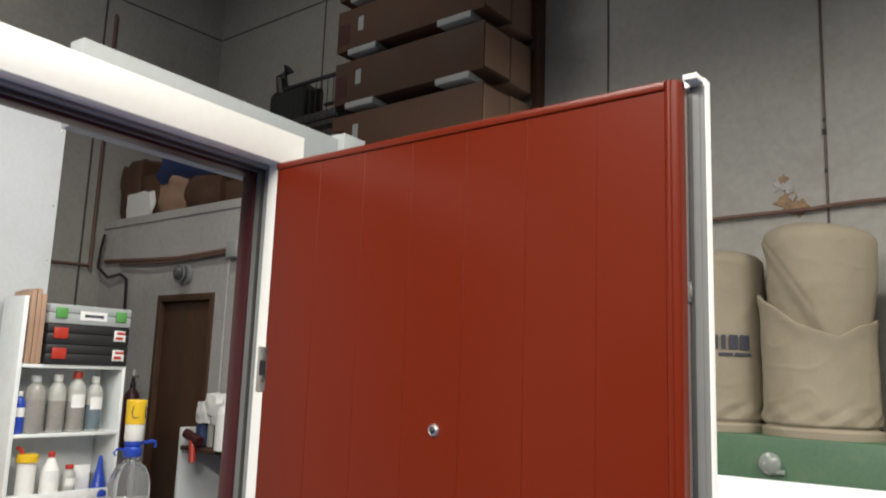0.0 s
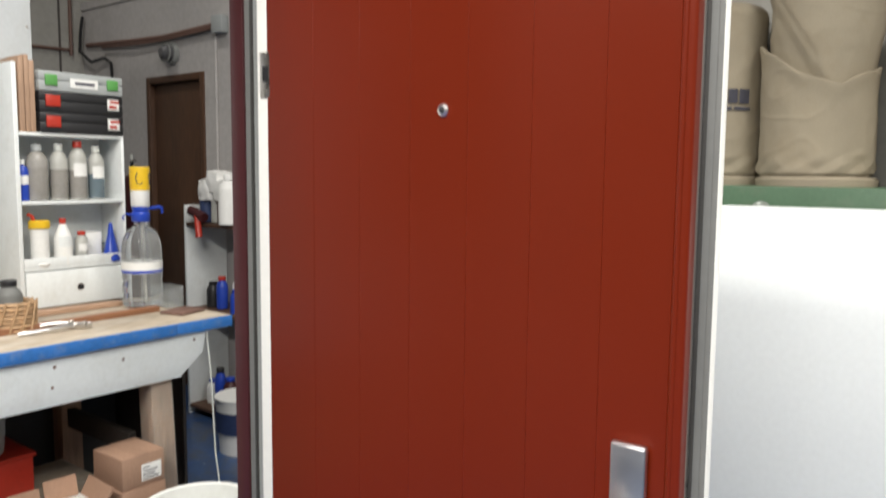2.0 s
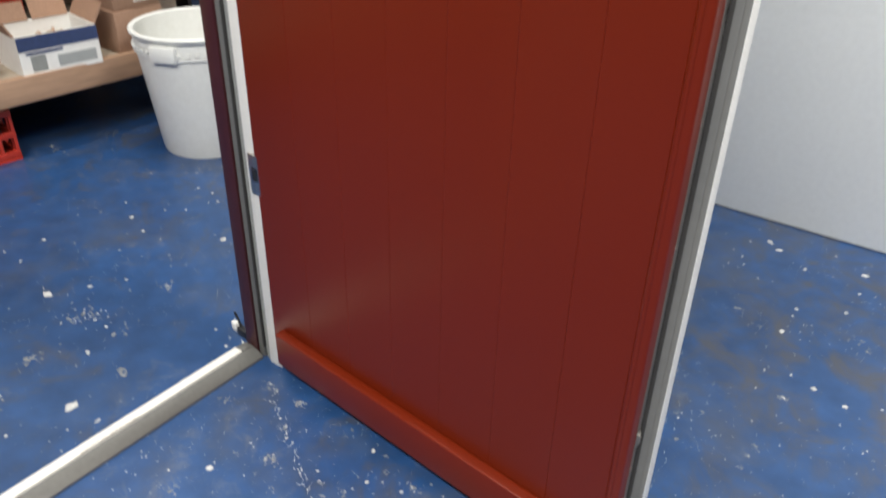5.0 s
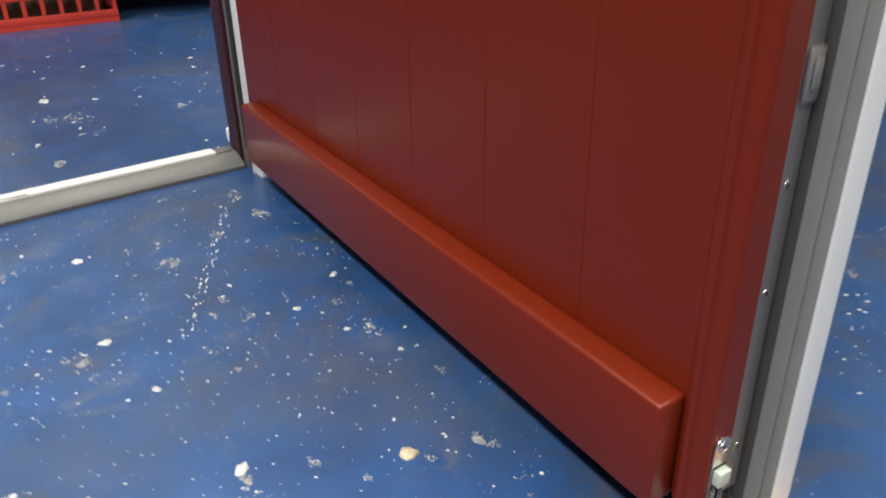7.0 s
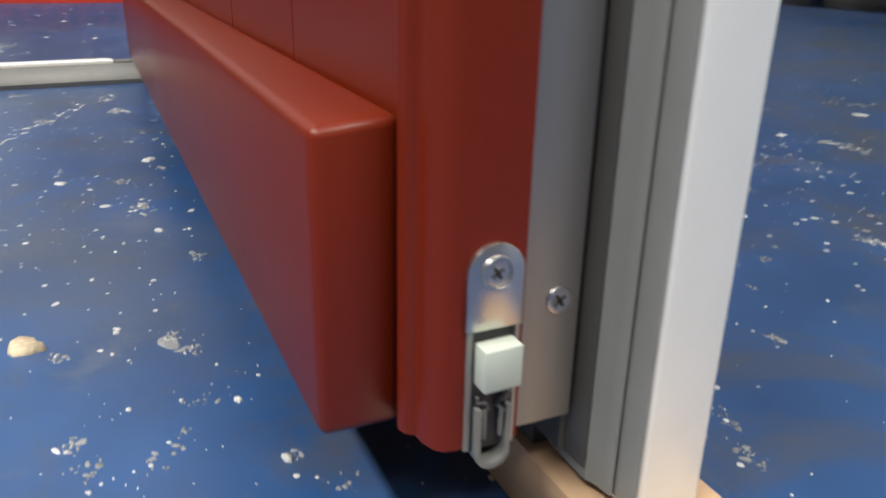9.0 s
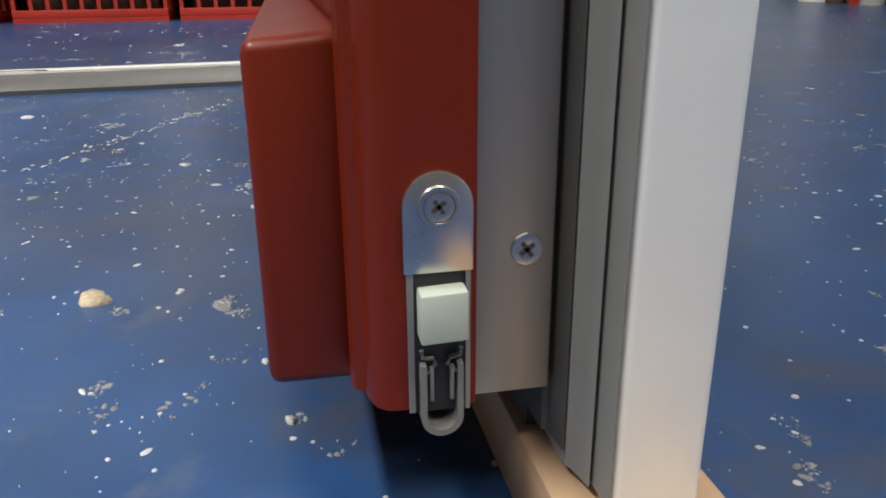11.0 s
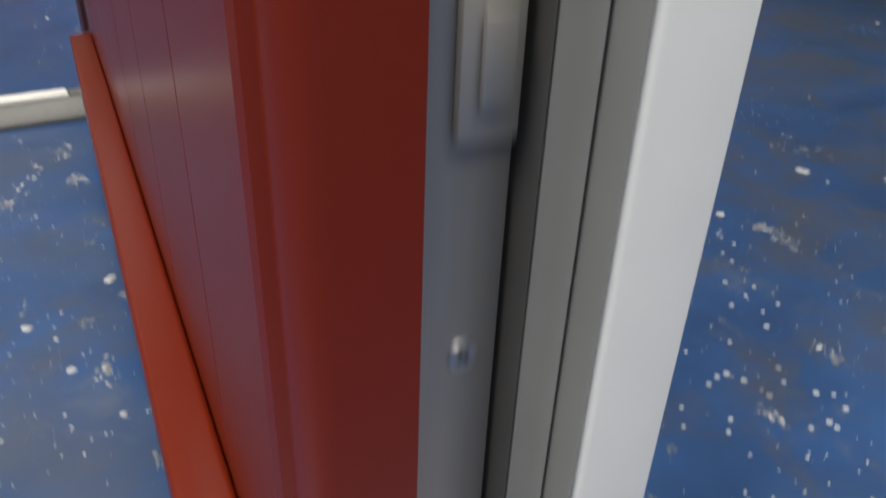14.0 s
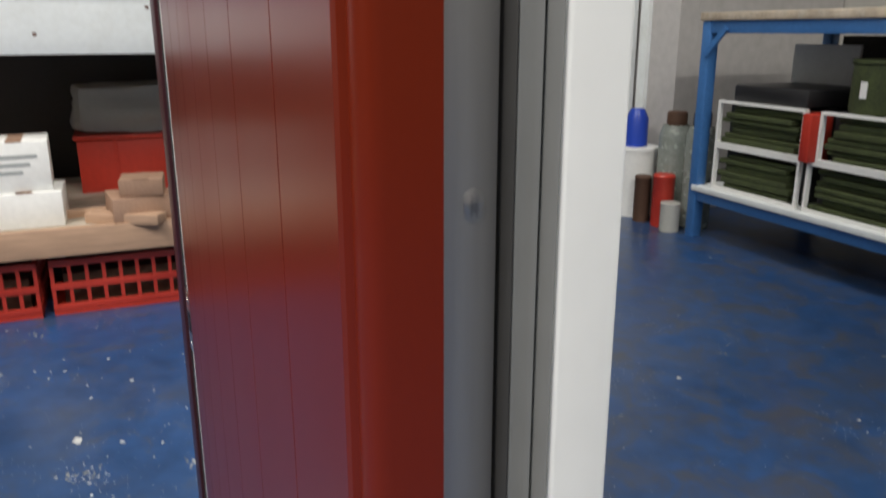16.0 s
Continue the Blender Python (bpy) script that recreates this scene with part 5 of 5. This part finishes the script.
part("can", bm_lathe([(0, 0.3065), (0.05, 0.3065), (0.05, 0.43), (0.03, 0.47), (0, 0.471)], 20), BLUEPL, pot, "blue spray can top")
for x, y, r, h, m, capm in ((-1.73, 2.13, 0.07, 0.47, CAPGREY, DARKBOARD), (-1.585, 2.14, 0.06, 0.48, CAPGREY, BLACK)):
    bottle("demijohn", (x, y, 0), r, h, m, 1, capm, "tall clouded plastic bottle in the corner by the table", neck=0.5, group="bottles by the table", shoulder=0.8)
for x, y, r, h, m in ((-1.66, 2.03, 0.045, 0.22, REDPL), (-1.57, 2.0, 0.04, 0.12, MILKY), (-1.76, 2.0, 0.035, 0.2, DARKBOARD)):
    solo("paint_can", bm_lathe([(0, 0), (r, 0), (r, h * 0.93), (r * 1.03, h * 0.94), (r * 1.03, h * 0.97), (r * 0.9, h), (0, h)], 20), m, "used can standing in the corner by the table", "can", "cans by the table", at=(x, y, 0))
part("trim", bm_box(-2.1, -2.04, 2.18, 2.199, 0, 2.69), OFFWHITE, room, "white vertical cover strip")

# ---- splashes, chips and litter on the floor ----
rs = random.Random(7)


def blob(bm, x, y, r, thick, long=1.0, turn=0.0, n=9):
    c, s = math.cos(turn), math.sin(turn)
    thick *= rs.uniform(0.6, 1.6)
    top, low = [], []
    for k in range(n):
        a = 2 * math.pi * k / n
        q = r * rs.uniform(0.65, 1.25)
        u, w = q * long * math.cos(a), q * math.sin(a)
        px, py = x + u * c - w * s, y + u * s + w * c
        low.append(bm.verts.new((px, py, 0.0)))
        top.append(bm.verts.new((x + (px - x) * 0.8, y + (py - y) * 0.8, thick)))
    bm.faces.new(top)
    for k in range(n):
        bm.faces.new((low[k], low[(k + 1) % n], top[(k + 1) % n], top[k]))


spl = bmesh.new()
for k in range(3000):
    x, y = rs.uniform(-3.2, 1.6), rs.uniform(-1.6, 2.6)
    near = math.exp(-((x - 0.4) ** 2 + (y + 0.1) ** 2))
    if rs.random() > 0.45 + 0.55 * near:
        continue
    r = min(0.0008 * math.exp(rs.gauss(0.1, 0.65)), 0.005) * (1 - 0.45 * near)
    blob(spl, x, y, r, 0.0005, rs.choice((1, 1, 1.4)), rs.uniform(0, 6.3), 7)
for k in range(1300):
    x, y = rs.gauss(0.35, 0.5), rs.gauss(-0.12, 0.3)
    blob(spl, x, y, min(0.00045 * math.exp(rs.gauss(0.0, 0.55)), 0.0022), 0.0003, rs.choice((1, 1, 1.6)), rs.uniform(0, 6.3), 7)
for x, y, r in ((0.286, -0.026, 0.0042), (0.33, -0.085, 0.0034), (0.448, -0.033, 0.002), (0.64, -0.024, 0.0015), (0.68, -0.016, 0.0017), (-0.642, -0.202, 0.011), (-0.231, -0.345, 0.012), (-0.558, 0.232, 0.008), (0.523, 1.246, 0.006), (0.773, 1.245, 0.007),
        (0.198, 0.655, 0.006), (0.253, 0.584, 0.0045), (0.339, 0.664, 0.007), (0.395, 0.739, 0.009), (0.382, 0.507, 0.004), (0.828, 0.711, 0.006), (0.703, 0.862, 0.006), (0.894, 0.699, 0.005), (0.519, -0.204, 0.0055), (0.388, -0.234, 0.004), (0.291, -0.257, 0.005), (0.1, -0.252, 0.006)):
    blob(spl, x, y, r, 0.0009, 1.3, rs.uniform(0, 6), 11)
for k in range(1700):
    x, y = (rs.uniform(0.1, 0.95), rs.uniform(-0.4, 0.1)) if k < 1000 else (rs.uniform(0.3, 1.1), rs.uniform(0.07, 0.6))
    blob(spl, x, y, min(0.00032 * math.exp(rs.gauss(0.0, 0.75)), 0.0014), 0.0002, rs.choice((1, 1, 1.6)), rs.uniform(0, 6.3), 6)
for k in range(150):
    x, y = (rs.uniform(-1.1, -0.13), rs.uniform(-0.55, 0.6)) if k < 110 else (rs.uniform(0.4, 1.2), rs.uniform(0.55, 1.25))
    blob(spl, x, y, min(0.0022 * math.exp(rs.gauss(0, 0.5)), 0.0065), 0.0006, rs.choice((1, 1.2, 1.8)), rs.uniform(0, 6.3), 8)
smear = bmesh.new()
for k in range(170):
    x, y = rs.uniform(-3.0, 1.5), rs.uniform(-1.5, 2.5)
    a = rs.uniform(0, 6.3)
    q = min(1.0, max(0.22, math.hypot(x - 0.7, y) - 0.05))
    for j in range(rs.randint(6, 22)):
        blob(smear, x + rs.gauss(0, 0.02 * q), y + rs.gauss(0, 0.02 * q), min(0.0015 * q * math.exp(rs.gauss(0, 0.6)), 0.004 * q), 0.0003, rs.uniform(1, 2.5), a + rs.gauss(0, 0.5), 8)
for k in range(110):
    x, y = rs.uniform(0.05, 1.1), rs.uniform(-0.4, 0.6)
    w = rs.uniform(0.0015, 0.0045)
    for j in range(rs.randint(8, 26)):
        blob(smear, x + rs.gauss(0, w), y + rs.gauss(0, w * 0.7), min(0.0005 * math.exp(rs.gauss(0, 0.6)), 0.0014), 0.0003, rs.uniform(1, 2), rs.uniform(0, 6.3), 6)
# torn rings and crumbs where paint was scraped off
for x, y, w in ((0.539, -0.203, 0.011), (0.577, -0.131, 0.005), (0.544, -0.157, 0.007), (0.314, -0.13, 0.009), (0.581, -0.043, 0.006), (0.597, -0.035, 0.006), (0.272, -0.14, 0.009), (0.17, -0.169, 0.014), (0.088, -0.035, 0.014), (0.115, -0.101, 0.014), (0.4, -0.039, 0.012), (0.314, -0.28, 0.012), (0.647, -0.078, 0.007), (0.587, -0.04, 0.006),
        (0.679, -0.013, 0.003), (0.445, 0.524, 0.009), (0.585, 0.427, 0.012), (0.503, 0.348, 0.01), (-0.497, -0.168, 0.025), (-0.474, 0.005, 0.02), (-0.367, -0.438, 0.025), (-0.257, -0.23, 0.02), (0.793, 0.637, 0.013), (0.61, 0.336, 0.011), (0.436, 0.528, 0.014), (0.738, 0.122, 0.006), (0.715, 0.13, 0.006), (0.008, -0.05, 0.018)):
    lean, long = rs.uniform(0, 6.3), rs.uniform(0.9, 1.9)
    for j in range(rs.randint(16, 38)):
        a = rs.gauss(lean, 1.6)
        q = w * (abs(rs.gauss(0, 0.55)) if j % 2 else rs.uniform(0.5, 1.0))
        blob(spl if j % 7 == 0 else smear, x + long * q * math.cos(a), y + 0.7 * q * math.sin(a), w * 0.05 * math.exp(rs.gauss(0.2, 0.6)), 0.0003, rs.uniform(1, 2.6), a + 1.57 + rs.gauss(0, 0.5), 7)
tagged(part("paint_splashes", spl, SPLAT), "many small dried white paint drops on the blue floor", "paint splashes", kind="stuff")
tagged(part("scuffs", smear, SMEAR), "pale grey scuffs and worn smears on the floor", "scuffs", kind="stuff")
trail = bmesh.new()
for k in range(60):
    u = k / 59
    blob(trail, 0.02 + 0.3 * u + rs.gauss(0, 0.004), -0.05 - 0.14 * u + rs.gauss(0, 0.006), rs.uniform(0.0006, 0.0014), 0.0004, rs.uniform(1, 4), -0.4, 7)
tagged(part("drip_trail", trail, SPLAT), "thin trail of white drips by the threshold", "paint drips", kind="stuff")
chipb = bmesh.new()
blob(chipb, 0, 0, 0.0058, 0.003, 1.3, 0.4, 12)
solo("wood_chip", chipb, CHIP, "small pale wood chip lying on the floor", "wood chip", at=(0.572, -0.094, 0.0), turn=20)
chipc = bmesh.new()
blob(chipc, 0, 0, 0.006, 0.003, 1.2, 0.4, 12)
solo("wood_chip", chipc, CHIP, "small pale filler chip lying on the floor", "wood chip", at=(0.655, -0.125, 0.0))
scrap = thing("rubber_scrap", "black rubber scrap behind the threshold corner", "scrap", at=(-0.15, 0.02, 0))
part("strip", bm_box(-0.04, 0.03, -0.008, 0.008, 0, 0.02, 0.004), BLACK, scrap)
part("pale_end", bm_box(-0.062, -0.042, -0.006, 0.006, 0.001, 0.024, 0.004), PAPER, scrap, "pale torn end")
part("curl", bm_tube([(-0.03, 0, 0.02), (-0.045, 0.003, 0.035), (-0.05, 0.0, 0.05)], 0.003, 6), BLACK, scrap)
